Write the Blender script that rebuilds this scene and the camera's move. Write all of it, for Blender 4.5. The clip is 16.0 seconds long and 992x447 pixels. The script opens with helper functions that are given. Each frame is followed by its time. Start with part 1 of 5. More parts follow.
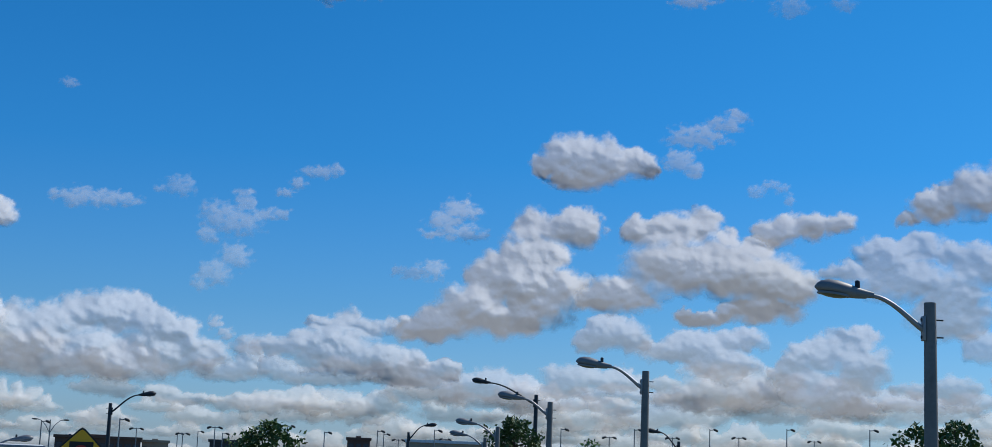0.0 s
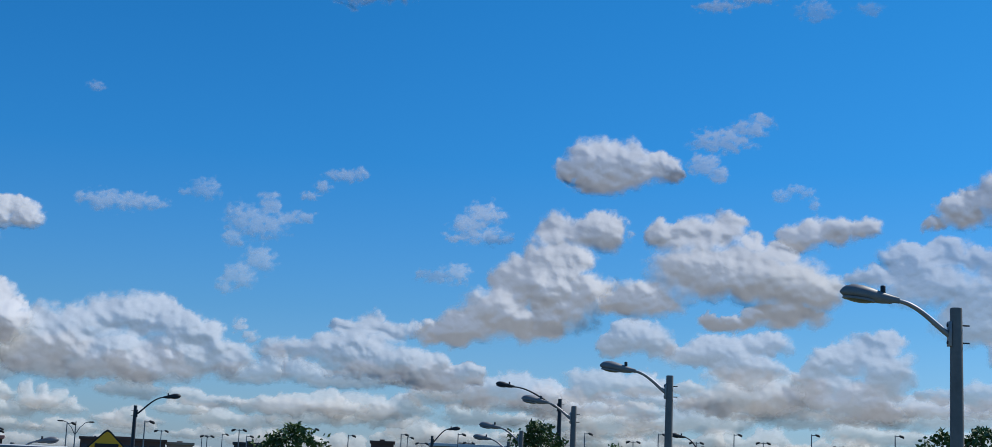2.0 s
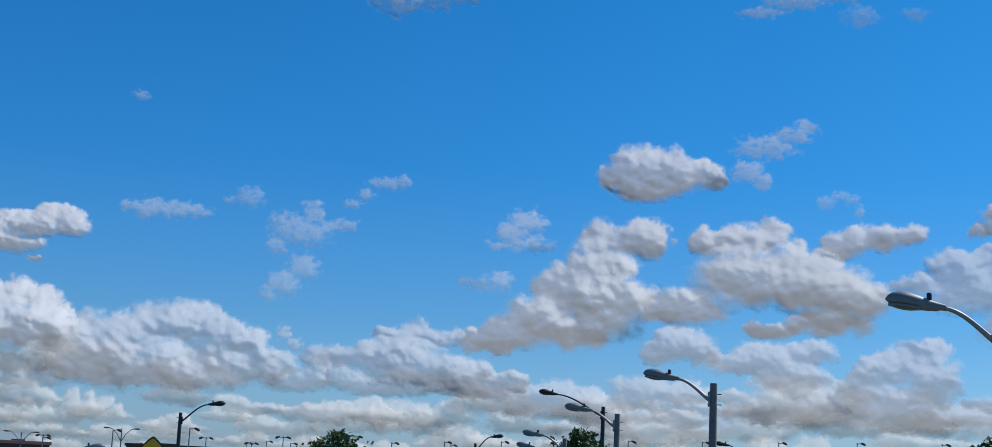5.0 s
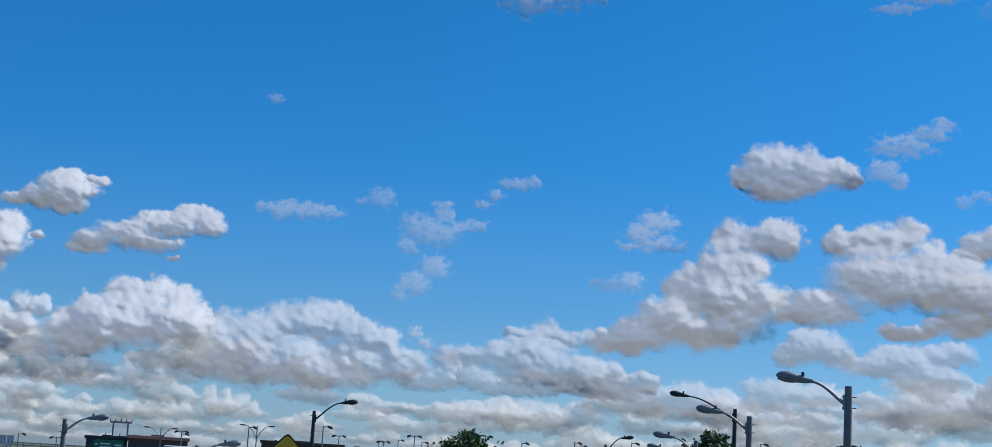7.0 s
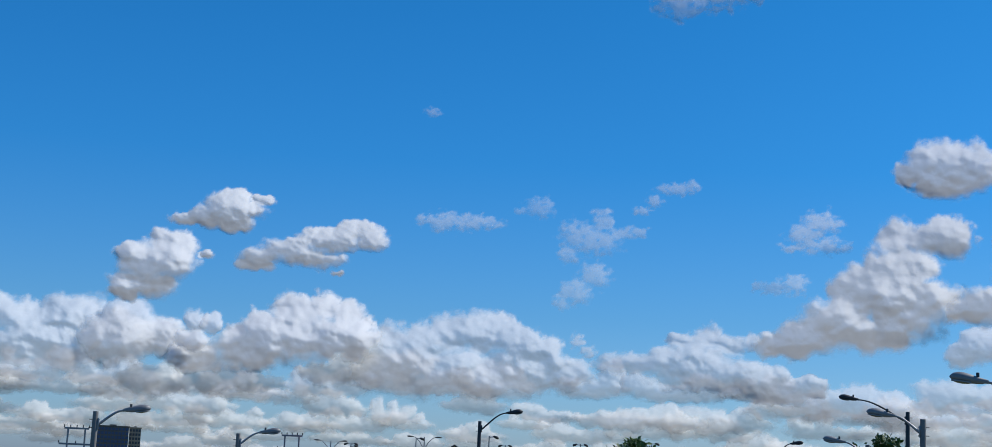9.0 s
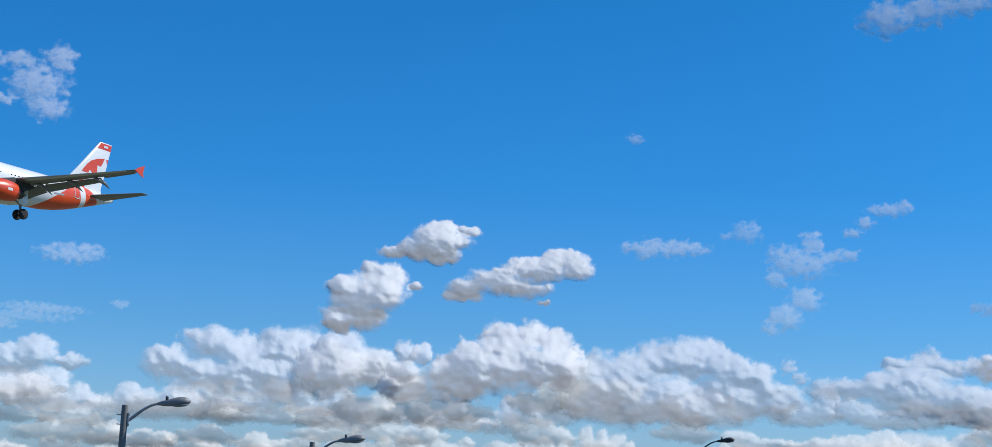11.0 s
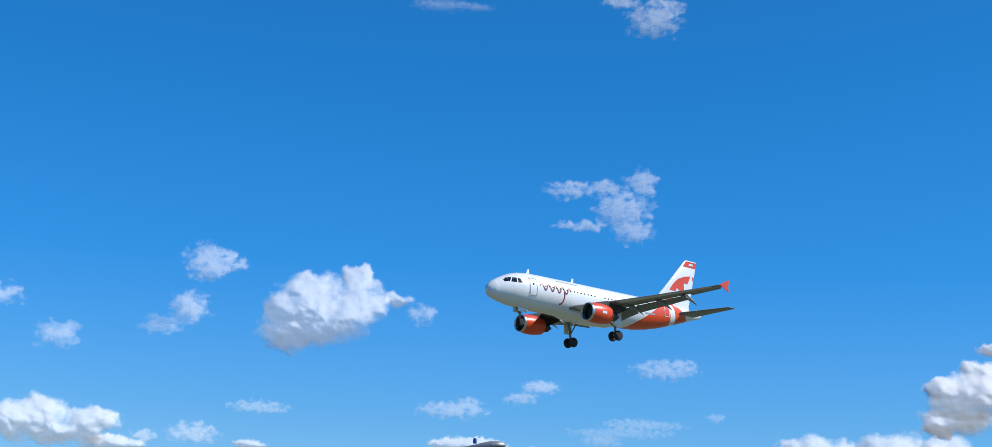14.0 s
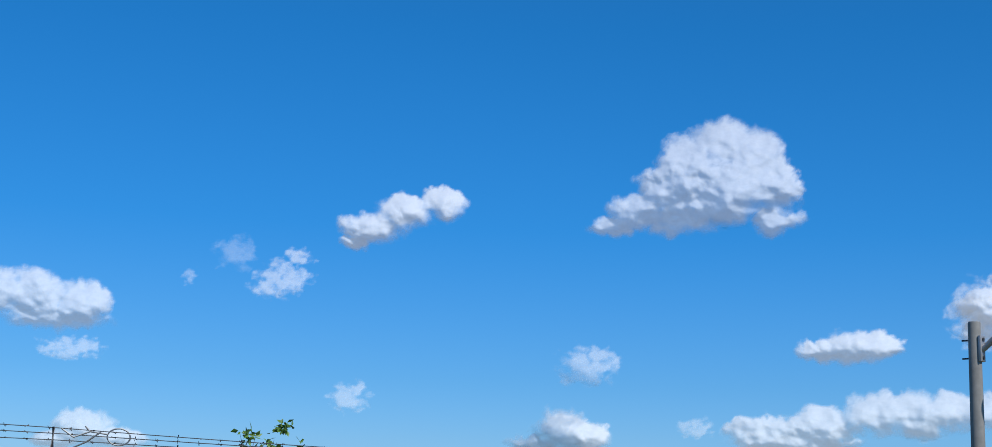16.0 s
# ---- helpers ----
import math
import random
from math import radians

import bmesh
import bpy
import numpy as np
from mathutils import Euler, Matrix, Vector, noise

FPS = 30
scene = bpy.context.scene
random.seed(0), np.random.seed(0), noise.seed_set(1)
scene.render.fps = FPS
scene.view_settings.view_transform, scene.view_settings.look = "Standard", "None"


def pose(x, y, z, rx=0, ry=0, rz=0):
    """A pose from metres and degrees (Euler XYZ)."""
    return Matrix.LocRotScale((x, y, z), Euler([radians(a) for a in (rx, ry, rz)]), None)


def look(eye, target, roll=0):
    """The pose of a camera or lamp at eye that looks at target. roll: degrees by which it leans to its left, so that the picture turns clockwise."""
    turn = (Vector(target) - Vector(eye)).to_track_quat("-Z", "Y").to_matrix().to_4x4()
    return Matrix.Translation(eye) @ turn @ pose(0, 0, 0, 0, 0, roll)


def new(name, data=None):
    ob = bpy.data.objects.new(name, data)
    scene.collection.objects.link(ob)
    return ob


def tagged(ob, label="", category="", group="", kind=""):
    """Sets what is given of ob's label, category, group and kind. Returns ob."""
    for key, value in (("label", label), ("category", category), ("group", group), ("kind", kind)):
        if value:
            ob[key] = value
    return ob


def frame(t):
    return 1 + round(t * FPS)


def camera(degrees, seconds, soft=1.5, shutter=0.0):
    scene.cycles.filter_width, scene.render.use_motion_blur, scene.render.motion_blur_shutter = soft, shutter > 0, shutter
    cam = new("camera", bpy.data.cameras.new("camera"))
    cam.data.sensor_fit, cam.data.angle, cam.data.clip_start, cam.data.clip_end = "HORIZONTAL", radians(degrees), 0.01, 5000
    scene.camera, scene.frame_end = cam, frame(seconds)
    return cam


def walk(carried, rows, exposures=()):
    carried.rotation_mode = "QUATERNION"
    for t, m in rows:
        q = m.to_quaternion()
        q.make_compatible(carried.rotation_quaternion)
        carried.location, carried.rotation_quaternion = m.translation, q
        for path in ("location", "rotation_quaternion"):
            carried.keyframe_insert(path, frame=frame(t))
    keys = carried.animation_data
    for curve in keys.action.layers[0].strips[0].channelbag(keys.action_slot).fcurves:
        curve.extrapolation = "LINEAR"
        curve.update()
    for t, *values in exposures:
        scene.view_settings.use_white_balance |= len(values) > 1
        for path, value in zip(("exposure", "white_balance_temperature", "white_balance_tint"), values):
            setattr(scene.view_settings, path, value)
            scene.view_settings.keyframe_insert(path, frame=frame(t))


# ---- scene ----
EYE = 5.5
cam = camera(36.67, 16.0, soft=0.6)
# seconds, yaw, pitch, lean of a camera panned by hand from one spot
PAN = [
    (0.0, 0.00, 9.18, 2.16),
    (0.5, 0.31, 9.24, 2.22),
    (1.0, 0.55, 9.28, 2.25),
    (1.5, 0.73, 9.31, 2.31),
    (2.0, 0.94, 9.29, 2.45),
    (2.5, 1.16, 9.26, 2.51),
    (3.0, 1.39, 9.24, 2.53),
    (5.5, 3.14, 9.59, 2.66),
    (6.0, 4.04, 9.62, 2.81),
    (6.5, 5.87, 9.46, 3.22),
    (7.0, 7.64, 9.27, 3.37),
    (7.5, 9.14, 9.09, 3.18),
    (8.0, 9.74, 9.08, 3.14),
    (8.5, 11.54, 9.14, 2.82),
    (9.0, 13.81, 9.28, 2.59),
    (11.5, 23.57, 10.05, 2.55),
    (12.0, 25.48, 9.96, 2.59),
    (12.5, 28.34, 9.97, 2.74),
    (13.0, 32.69, 10.82, 2.82),
    (13.5, 37.58, 12.09, 2.88),
    (14.0, 44.44, 13.24, 2.45),
    (14.5, 52.20, 13.25, 2.57),
    (15.0, 61.60, 13.30, 2.42),
    (15.5, 73.74, 13.02, 2.14),
    (16.0, 88.10, 11.79, 1.86),
]
walk(cam, [(t, pose(0, 0, EYE, 90 + pitch, 0, yaw) @ pose(0, 0, 0, 0, 0, lean)) for t, yaw, pitch, lean in PAN],
     exposures=[(0.0, -0.1), (5.5, -0.07), (9.0, 0.03), (12.5, 0.27), (14.0, 0.33), (15.0, 0.26), (16.0, 0.1)])

# ---- daylight ----
SUN_AZ, SUN_EL = -52.0, 46.0          # degrees left of straight ahead, and up
sun = new("sun", bpy.data.lights.new("sun", "SUN"))
sun.data.energy, sun.data.angle, sun.data.color = 3.7, radians(0.53), (1.0, 0.965, 0.91)
SUN_DIR = Vector((-math.sin(radians(SUN_AZ)) * math.cos(radians(SUN_EL)), math.cos(radians(SUN_AZ)) * math.cos(radians(SUN_EL)), math.sin(radians(SUN_EL))))
sun.matrix_world = look((0, 0, 60), Vector((0, 0, 60)) - SUN_DIR)

world = bpy.data.worlds.new("sky")
world.use_nodes = True
scene.world = world
wn, wl = world.node_tree.nodes, world.node_tree.links
sky = wn.new("ShaderNodeTexSky")
sky.sky_type, sky.sun_disc = "NISHITA", False
sky.sun_elevation, sky.sun_rotation = radians(SUN_EL), radians(-SUN_AZ)
sky.air_density, sky.dust_density, sky.ozone_density = 1.0, 0.6, 2.5
w_co = wn.new("ShaderNodeTexCoord")
w_sep = wn.new("ShaderNodeSeparateXYZ")
wl.new(w_co.outputs["Generated"], w_sep.inputs[0])
w_ramp = wn.new("ShaderNodeValToRGB")
wl.new(w_sep.outputs["Z"], w_ramp.inputs[0])
for i, (p, c) in enumerate([(0.0, (0.48, 0.69, 1.14)), (1.0, (0.2, 0.6, 0.97)), (0.05, (0.37, 0.655, 1.08)), (0.1, (0.25, 0.60, 1.0)), (0.2, (0.108, 0.57, 1.02)), (0.33, (0.075, 0.57, 1.0))]):
    e = w_ramp.color_ramp.elements[i] if i < 2 else w_ramp.color_ramp.elements.new(p)
    e.position, e.color = p, (*c, 1)
w_mix = wn.new("ShaderNodeMix")
w_mix.data_type, w_mix.blend_type = "RGBA", "MULTIPLY"
w_mix.inputs[0].default_value = 1.0
wl.new(sky.outputs[0], w_mix.inputs["A"])
wl.new(w_ramp.outputs[0], w_mix.inputs["B"])
# brighter towards the sun, as hazy air is
w_dot = wn.new("ShaderNodeVectorMath")
w_dot.operation = "DOT_PRODUCT"
wl.new(w_co.outputs["Generated"], w_dot.inputs[0])
w_dot.inputs[1].default_value = SUN_DIR
w_half = wn.new("ShaderNodeMath")
w_half.operation = "MULTIPLY_ADD"
w_half.inputs[1].default_value = w_half.inputs[2].default_value = 0.5
wl.new(w_dot.outputs["Value"], w_half.inputs[0])
w_near = wn.new("ShaderNodeValToRGB")
wl.new(w_half.outputs[0], w_near.inputs[0])
for i, (p, g) in enumerate([(0.0, 0.95), (1.0, 1.0), (0.24, 1.02), (0.34, 1.09), (0.42, 1.09), (0.505, 1.09), (0.6, 1.04), (0.68, 1.0), (0.75, 0.96)]):
    e = w_near.color_ramp.elements[i] if i < 2 else w_near.color_ramp.elements.new(p)
    e.position, e.color = p, (g, g, g, 1)
w_glow = wn.new("ShaderNodeMix")
w_glow.data_type, w_glow.blend_type = "RGBA", "MULTIPLY"
w_glow.inputs[0].default_value = 1.0
wl.new(w_mix.outputs["Result"], w_glow.inputs["A"])
wl.new(w_near.outputs[0], w_glow.inputs["B"])
wl.new(w_glow.outputs["Result"], wn["Background"].inputs["Color"])
wn["Background"].inputs["Strength"].default_value = 0.11


# ---- materials ----
def material(name, colour, rough=0.6, metal=0.0, colour2=None, scale=4.0, bump=0.0, bump_scale=None, coat=0.0, vary=0.0, detail=6.0):
    """A surface with grain at two scales: colour drifts to colour2 in large and small patches."""
    m = bpy.data.materials.new(name)
    m.use_nodes = True
    n, l = m.node_tree.nodes, m.node_tree.links
    b = n["Principled BSDF"]
    b.inputs["Roughness"].default_value, b.inputs["Metallic"].default_value = rough, metal
    b.inputs["Coat Weight"].default_value = coat
    co = n.new("ShaderNodeTexCoord")
    big, small = n.new("ShaderNodeTexNoise"), n.new("ShaderNodeTexNoise")
    for t, s in ((big, scale), (small, scale * 9)):
        t.inputs["Scale"].default_value, t.inputs["Detail"].default_value = s, detail
        l.new(co.outputs["Object"], t.inputs["Vector"])
    add = n.new("ShaderNodeMath")
    add.operation = "MULTIPLY_ADD"
    l.new(small.outputs["Fac"], add.inputs[0])
    add.inputs[1].default_value = 0.5
    l.new(big.outputs["Fac"], add.inputs[2])
    r = n.new("ShaderNodeMapRange")
    r.inputs["From Min"].default_value, r.inputs["From Max"].default_value = 0.5, 1.0
    l.new(add.outputs[0], r.inputs["Value"])
    mix = n.new("ShaderNodeMix")
    mix.data_type = "RGBA"
    l.new(r.outputs[0], mix.inputs[0])
    mix.inputs["A"].default_value = (*colour, 1)
    mix.inputs["B"].default_value = (*(colour2 or [c * 0.8 for c in colour]), 1)
    out = mix.outputs["Result"]
    if vary:
        info, hsv, rr = n.new("ShaderNodeObjectInfo"), n.new("ShaderNodeHueSaturation"), n.new("ShaderNodeMapRange")
        geo = n.new("ShaderNodeNewGeometry")
        av = n.new("ShaderNodeMath")
        av.operation = "PINGPONG"
        av.inputs[1].default_value = 1.0
        s2 = n.new("ShaderNodeMath")
        l.new(info.outputs["Random"], s2.inputs[0])
        l.new(geo.outputs["Random Per Island"], s2.inputs[1])
        l.new(s2.outputs[0], av.inputs[0])
        l.new(av.outputs[0], rr.inputs["Value"])
        rr.inputs["To Min"].default_value, rr.inputs["To Max"].default_value = 1 - vary, 1 + vary
        l.new(rr.outputs[0], hsv.inputs["Value"])
        l.new(out, hsv.inputs["Color"])
        out = hsv.outputs[0]
    l.new(out, b.inputs["Base Color"])
    if bump:
        bn, bt = n.new("ShaderNodeBump"), n.new("ShaderNodeTexNoise")
        bt.inputs["Scale"].default_value = bump_scale or scale * 6
        bt.inputs["Detail"].default_value = 8
        l.new(co.outputs["Object"], bt.inputs["Vector"])
        l.new(bt.outputs["Fac"], bn.inputs["Height"])
        bn.inputs["Strength"].default_value = bump
        l.new(bn.outputs[0], b.inputs["Normal"])
    return m


def cloud_material(name):
    """White droplets: matt, letting some light through, covering as much as the mesh says, with a fine frayed grain."""
    m = bpy.data.materials.new(name)
    m.use_nodes = True
    n, l = m.node_tree.nodes, m.node_tree.links
    n.remove(n["Principled BSDF"])
    at, co, fine = n.new("ShaderNodeAttribute"), n.new("ShaderNodeTexCoord"), n.new("ShaderNodeTexNoise")
    at.attribute_name = "thickness"
    fine.inputs["Scale"].default_value, fine.inputs["Detail"].default_value, fine.inputs["Roughness"].default_value = 0.05, 7, 0.65
    l.new(co.outputs["Object"], fine.inputs["Vector"])

    def calc(op, a, b, c=0.0):
        q = n.new("ShaderNodeMath")
        q.operation = op
        for i, s in enumerate((a, b, c)):
            if isinstance(s, (int, float)):
                q.inputs[i].default_value = s
            else:
                l.new(s, q.inputs[i])
        return q.outputs[0]

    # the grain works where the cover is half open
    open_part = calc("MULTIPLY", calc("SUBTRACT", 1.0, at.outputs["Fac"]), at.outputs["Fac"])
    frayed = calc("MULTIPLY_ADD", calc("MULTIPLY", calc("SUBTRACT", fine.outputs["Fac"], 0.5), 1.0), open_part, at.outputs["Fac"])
    cover = n.new("ShaderNodeClamp")
    l.new(frayed, cover.inputs[0])
    # part of the light comes off the swelling heads, a fixed upward normal stands in for light soaked in from above, a
    # little shines through
    d, soaked, t, tr = n.new("ShaderNodeBsdfDiffuse"), n.new("ShaderNodeBsdfDiffuse"), n.new("ShaderNodeBsdfTranslucent"), n.new("ShaderNodeBsdfTransparent")
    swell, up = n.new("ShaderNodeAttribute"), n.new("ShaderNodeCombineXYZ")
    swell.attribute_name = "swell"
    up.inputs[2].default_value = 1.0
    for shader in (d, soaked, t):
        shader.inputs["Color"].default_value = (0.9, 0.9, 0.893, 1)
    bump, bt = n.new("ShaderNodeBump"), n.new("ShaderNodeTexNoise")
    bt.inputs["Scale"].default_value, bt.inputs["Detail"].default_value, bt.inputs["Roughness"].default_value = 0.045, 8, 0.6
    l.new(co.outputs["Object"], bt.inputs["Vector"])
    l.new(bt.outputs["Fac"], bump.inputs["Height"])
    bump.inputs["Strength"].default_value, bump.inputs["Distance"].default_value = 0.09, 10
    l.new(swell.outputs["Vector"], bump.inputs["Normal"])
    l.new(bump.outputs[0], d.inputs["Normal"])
    l.new(up.outputs[0], soaked.inputs["Normal"])
    lit, body, mix = n.new("ShaderNodeMixShader"), n.new("ShaderNodeMixShader"), n.new("ShaderNodeMixShader")
    lit.inputs[0].default_value, body.inputs[0].default_value = 0.4, 0.14
    l.new(d.outputs[0], lit.inputs[1])
    l.new(soaked.outputs[0], lit.inputs[2])
    l.new(lit.outputs[0], body.inputs[1])
    l.new(t.outputs[0], body.inputs[2])
    l.new(cover.outputs[0], mix.inputs[0])
    l.new(tr.outputs[0], mix.inputs[1])
    l.new(body.outputs[0], mix.inputs[2])
    l.new(mix.outputs[0], n["Material Output"].inputs["Surface"])
    return m


M_CLOUD = cloud_material("cloud_white")
M_GRASS = material("dry_grass", (0.14, 0.15, 0.085), 0.95, colour2=(0.10, 0.11, 0.06), scale=0.05, bump=0.4, bump_scale=6)
M_ASPHALT = material("asphalt", (0.055, 0.055, 0.056), 0.9, colour2=(0.04, 0.04, 0.042), scale=0.4, bump=0.3, bump_scale=40)
M_CONCRETE = material("grey_concrete", (0.27, 0.262, 0.245), 0.85, colour2=(0.16, 0.155, 0.145), scale=1.2, bump=0.25, bump_scale=60)
M_WEATHERED = material("weathered_pole", (0.24, 0.228, 0.21), 0.85, colour2=(0.16, 0.152, 0.14), scale=1.5, bump=0.25, bump_scale=60)
M_ALU = material("dull_aluminium", (0.38, 0.38, 0.385), 0.5, 0.5, colour2=(0.26, 0.26, 0.265), scale=5, bump=0.08, bump_scale=30)
M_GREY = material("grey_paint", (0.25, 0.25, 0.25), 0.5, colour2=(0.18, 0.18, 0.182), scale=4)
M_DARKSTEEL = material("dark_steel", (0.05, 0.052, 0.055), 0.55, 0.4, scale=6)
M_LENS = material("lamp_lens", (0.16, 0.17, 0.13), 0.18, scale=6)
M_BLUE = material("blue_plastic", (0.02, 0.06, 0.35), 0.35, scale=8)
M_BLACK = material("black_rubber", (0.012, 0.012, 0.013), 0.7, scale=9)


# ---- building helpers ----
def thing(name, label, category, group="", kind="", at=(0, 0, 0), yaw=0.0):
    ob = new(name)
    ob.matrix_world = pose(*at, 0, 0, yaw)
    return tagged(ob, label, category, group, kind)


def part(name, bm, mat, parent=None, label="", m=None, smooth=True):
    """Links a bmesh as one mesh object under a thing or a part."""
    me = bpy.data.meshes.new(name)
    bm.to_mesh(me)
    bm.free()
    for q in (mat if isinstance(mat, (list, tuple)) else [mat]):
        me.materials.append(q)
    if smooth:
        me.shade_smooth()
        me.set_sharp_from_angle(angle=radians(38))
    ob = new(name, me)
    if parent is not None:
        ob.parent = parent
    if m is not None:
        ob.matrix_basis = m
    if label:
        ob["label"] = label
    return ob


def box_bm(x0, x1, y0, y1, z0, z1, bevel=0.0):
    bm = bmesh.new()
    bmesh.ops.create_cube(bm, size=1, matrix=Matrix.Translation(((x0 + x1) / 2, (y0 + y1) / 2, (z0 + z1) / 2)) @ Matrix.Diagonal((x1 - x0, y1 - y0, z1 - z0, 1)))
    if bevel:
        bmesh.ops.bevel(bm, geom=bm.edges[:], offset=bevel, segments=2, affect="EDGES", profile=0.5)
    return bm


def loft(rings, cap=True):
    """A skin over rings of points, each ring with the same count."""
    bm = bmesh.new()
    vs = [[bm.verts.new(p) for p in r] for r in rings]
    n = len(vs[0])
    for a, b in zip(vs, vs[1:]):
        for i in range(n):
            bm.faces.new((a[i], a[(i + 1) % n], b[(i + 1) % n], b[i]))
    if cap:
        bm.faces.new(vs[0][::-1])
        bm.faces.new(vs[-1])
    bmesh.ops.recalc_face_normals(bm, faces=bm.faces[:])
    return bm


def tube(points, radii, n=12, cap=True):
    """A round bar along points."""
    pts = [Vector(p) for p in points]
    rings = []
    for i, p in enumerate(pts):
        d = (pts[min(i + 1, len(pts) - 1)] - pts[max(i - 1, 0)]).normalized()
        side = d.cross(Vector((0, 0, 1)) if abs(d.z) < 0.95 else Vector((0, 1, 0))).normalized()
        up = side.cross(d)
        r = radii if isinstance(radii, (int, float)) else radii[i]
        rings.append([p + side * (r * math.cos(2 * math.pi * k / n)) + up * (r * math.sin(2 * math.pi * k / n)) for k in range(n)])
    return loft(rings, cap)


def polar(az, dist, z=0.0):
    return (-math.sin(radians(az)) * dist, math.cos(radians(az)) * dist, z)


# ---- ground ----
def rise(x, y):
    """The grass knoll that the camera stands on."""
    d = math.hypot(x + 3, y + 2)
    return 3.9 * max(0.0, 1 - (d / 18) ** 2) ** 2


def ground():
    bm = bmesh.new()
    lines = sorted({s * q for q in (0, 2, 4, 6, 8, 10, 12, 14, 17, 20, 24, 30, 45, 80, 150, 400, 1200, 2600, 4800) for s in (-1, 1)})
    vs = [[bm.verts.new((x, y, rise(x, y))) for x in lines] for y in lines]
    for r0, r1 in zip(vs, vs[1:]):
        for i in range(len(lines) - 1):
            bm.faces.new((r0[i], r0[i + 1], r1[i + 1], r1[i]))
    part("ground", bm, M_GRASS)
    tagged(bpy.data.objects["ground"], "flat dry grass plain reaching to the horizon", "ground", kind="structure")
    bm = box_bm(-21.5, -2.0, 26, 420, 0.004, 0.05)
    bmesh.ops.subdivide_edges(bm, edges=[e for e in bm.edges if e.calc_length() > 100], cuts=40)
    tagged(part("road", bm, M_ASPHALT, smooth=False), "grey asphalt road between two rows of lamps", "road", kind="structure")


ground()


# ---- street lamps ----
def street_lamp(az, dist, top, yaw, label, dark=False, arm_scale=1.0, cell=None, name="street_lamp", roll=0.0, slim=1.0):
    """A round pole with a curved bracket arm and a long lamp head. top: the pole's height."""
    x, y, _ = polar(az, dist)
    base = rise(x, y)
    ob = thing(name, label, "street lamp", group="street lamps along the road", at=(x, y, base), yaw=yaw)
    top -= base
    m_pole, m_head = (M_DARKSTEEL, M_DARKSTEEL) if dark else (M_CONCRETE if az > 40 else M_WEATHERED, M_ALU if az > 40 else M_GREY)
    part("pole", tube([(0, 0, 0), (0, 0, top * 0.5), (0, 0, top - 0.02), (0, 0, top)], [0.15, 0.122, 0.095, 0.088], 20), m_pole, ob)
    s = arm_scale
    bracket = part("bracket", box_bm(0.085, 0.135, -0.075, 0.075, top - 0.62, top - 0.22, 0.012), M_ALU if not dark else M_DARKSTEEL, ob, "flat metal bracket plate")
    for z in (top - 0.28, top - 0.56):
        part("bolt", tube([(-0.21, 0, z), (0.15, 0, z)], 0.013, 8), M_DARKSTEEL, ob, "dark through bolt")
        part("washer", tube([(0.135, 0, z), (0.15, 0, z)], 0.03, 10), M_DARKSTEEL, bracket)
    path, rad = [], []
    for k in range(15):
        f = k / 14
        path.append((0.11 + 0.86 * s * f, 0, top - 0.44 + (0.95 if dark else 0.52) * math.sin(f * math.pi / 2 * 0.98) ** 1.15))
        rad.append(0.05 - 0.018 * f)
    part("arm", tube(path, rad, 12), M_ALU if not dark else M_DARKSTEEL, ob, "curved tapering arm")
    hx, hz, tilt = path[-1][0] - 0.06, path[-1][2], 0.12
    head_len = 0.95

    def turned(px, py, pz):
        axis = hz + (px - hx) * tilt
        dz = pz - axis
        return px, py * math.cos(roll) + dz * math.sin(roll), axis - py * math.sin(roll) + dz * math.cos(roll)

    prof = [(0.0, 0.04, 0.04, 0.035), (0.1, 0.05, 0.05, 0.04), (0.14, 0.058, 0.055, 0.055), (0.3, 0.09, 0.075, 0.07), (0.45, 0.125, 0.1, 0.075), (0.62, 0.165, 0.12, 0.075), (0.78, 0.17, 0.115, 0.07), (0.9, 0.13, 0.085, 0.055), (0.96, 0.075, 0.05, 0.035), (1.0, 0.02, 0.012, 0.01)]
    rings = []
    for f, w, up, down in prof:
        up, down = up * 1.35 * slim, down * 1.3 * slim
        ring = []
        for k in range(24):
            a = 2 * math.pi * k / 24
            h = up if math.sin(a) > 0 else down
            ring.append(turned(hx + f * head_len, w * math.cos(a), hz + f * head_len * tilt + h * math.sin(a)))
        rings.append(ring)
    head = part("lamp_head", loft(rings), m_head, ob, "long oval metal lamp head")
    lens = []
    for f, g in ((0.0, 1.0), (0.45, 0.88), (0.8, 0.55), (1.0, 0.08)):
        lens.append([turned(hx + head_len * (0.68 + 0.25 * g * math.cos(2 * math.pi * k / 20)), 0.15 * g * math.sin(2 * math.pi * k / 20), hz + head_len * tilt * (0.68 + 0.25 * g * math.cos(2 * math.pi * k / 20)) - 0.08 - 0.055 * f) for k in range(20)])
    part("lens", loft(lens), M_LENS, head, "clouded glass lens under the head")
    rim = [[turned(hx + head_len * (0.68 + 0.275 * g * math.cos(2 * math.pi * k / 24)), 0.17 * g * math.sin(2 * math.pi * k / 24), hz + head_len * tilt * (0.68 + 0.275 * g * math.cos(2 * math.pi * k / 24)) + dz) for k in range(24)] for g, dz in ((1.0, -0.06), (1.02, -0.095), (0.86, -0.095), (0.86, -0.06))]
    part("rim", loft(rim, False), m_head, head)
    cz = hz + 0.27 * head_len * tilt + 0.09
    part("photocell", tube([(hx + 0.26, 0, cz), (hx + 0.26, 0, cz + 0.1), (hx + 0.26, 0, cz + 0.115)], [0.042, 0.042, 0.03], 14), cell or M_DARKSTEEL, head, "blue light sensor cap" if cell else "dark light sensor cap")
    return ob


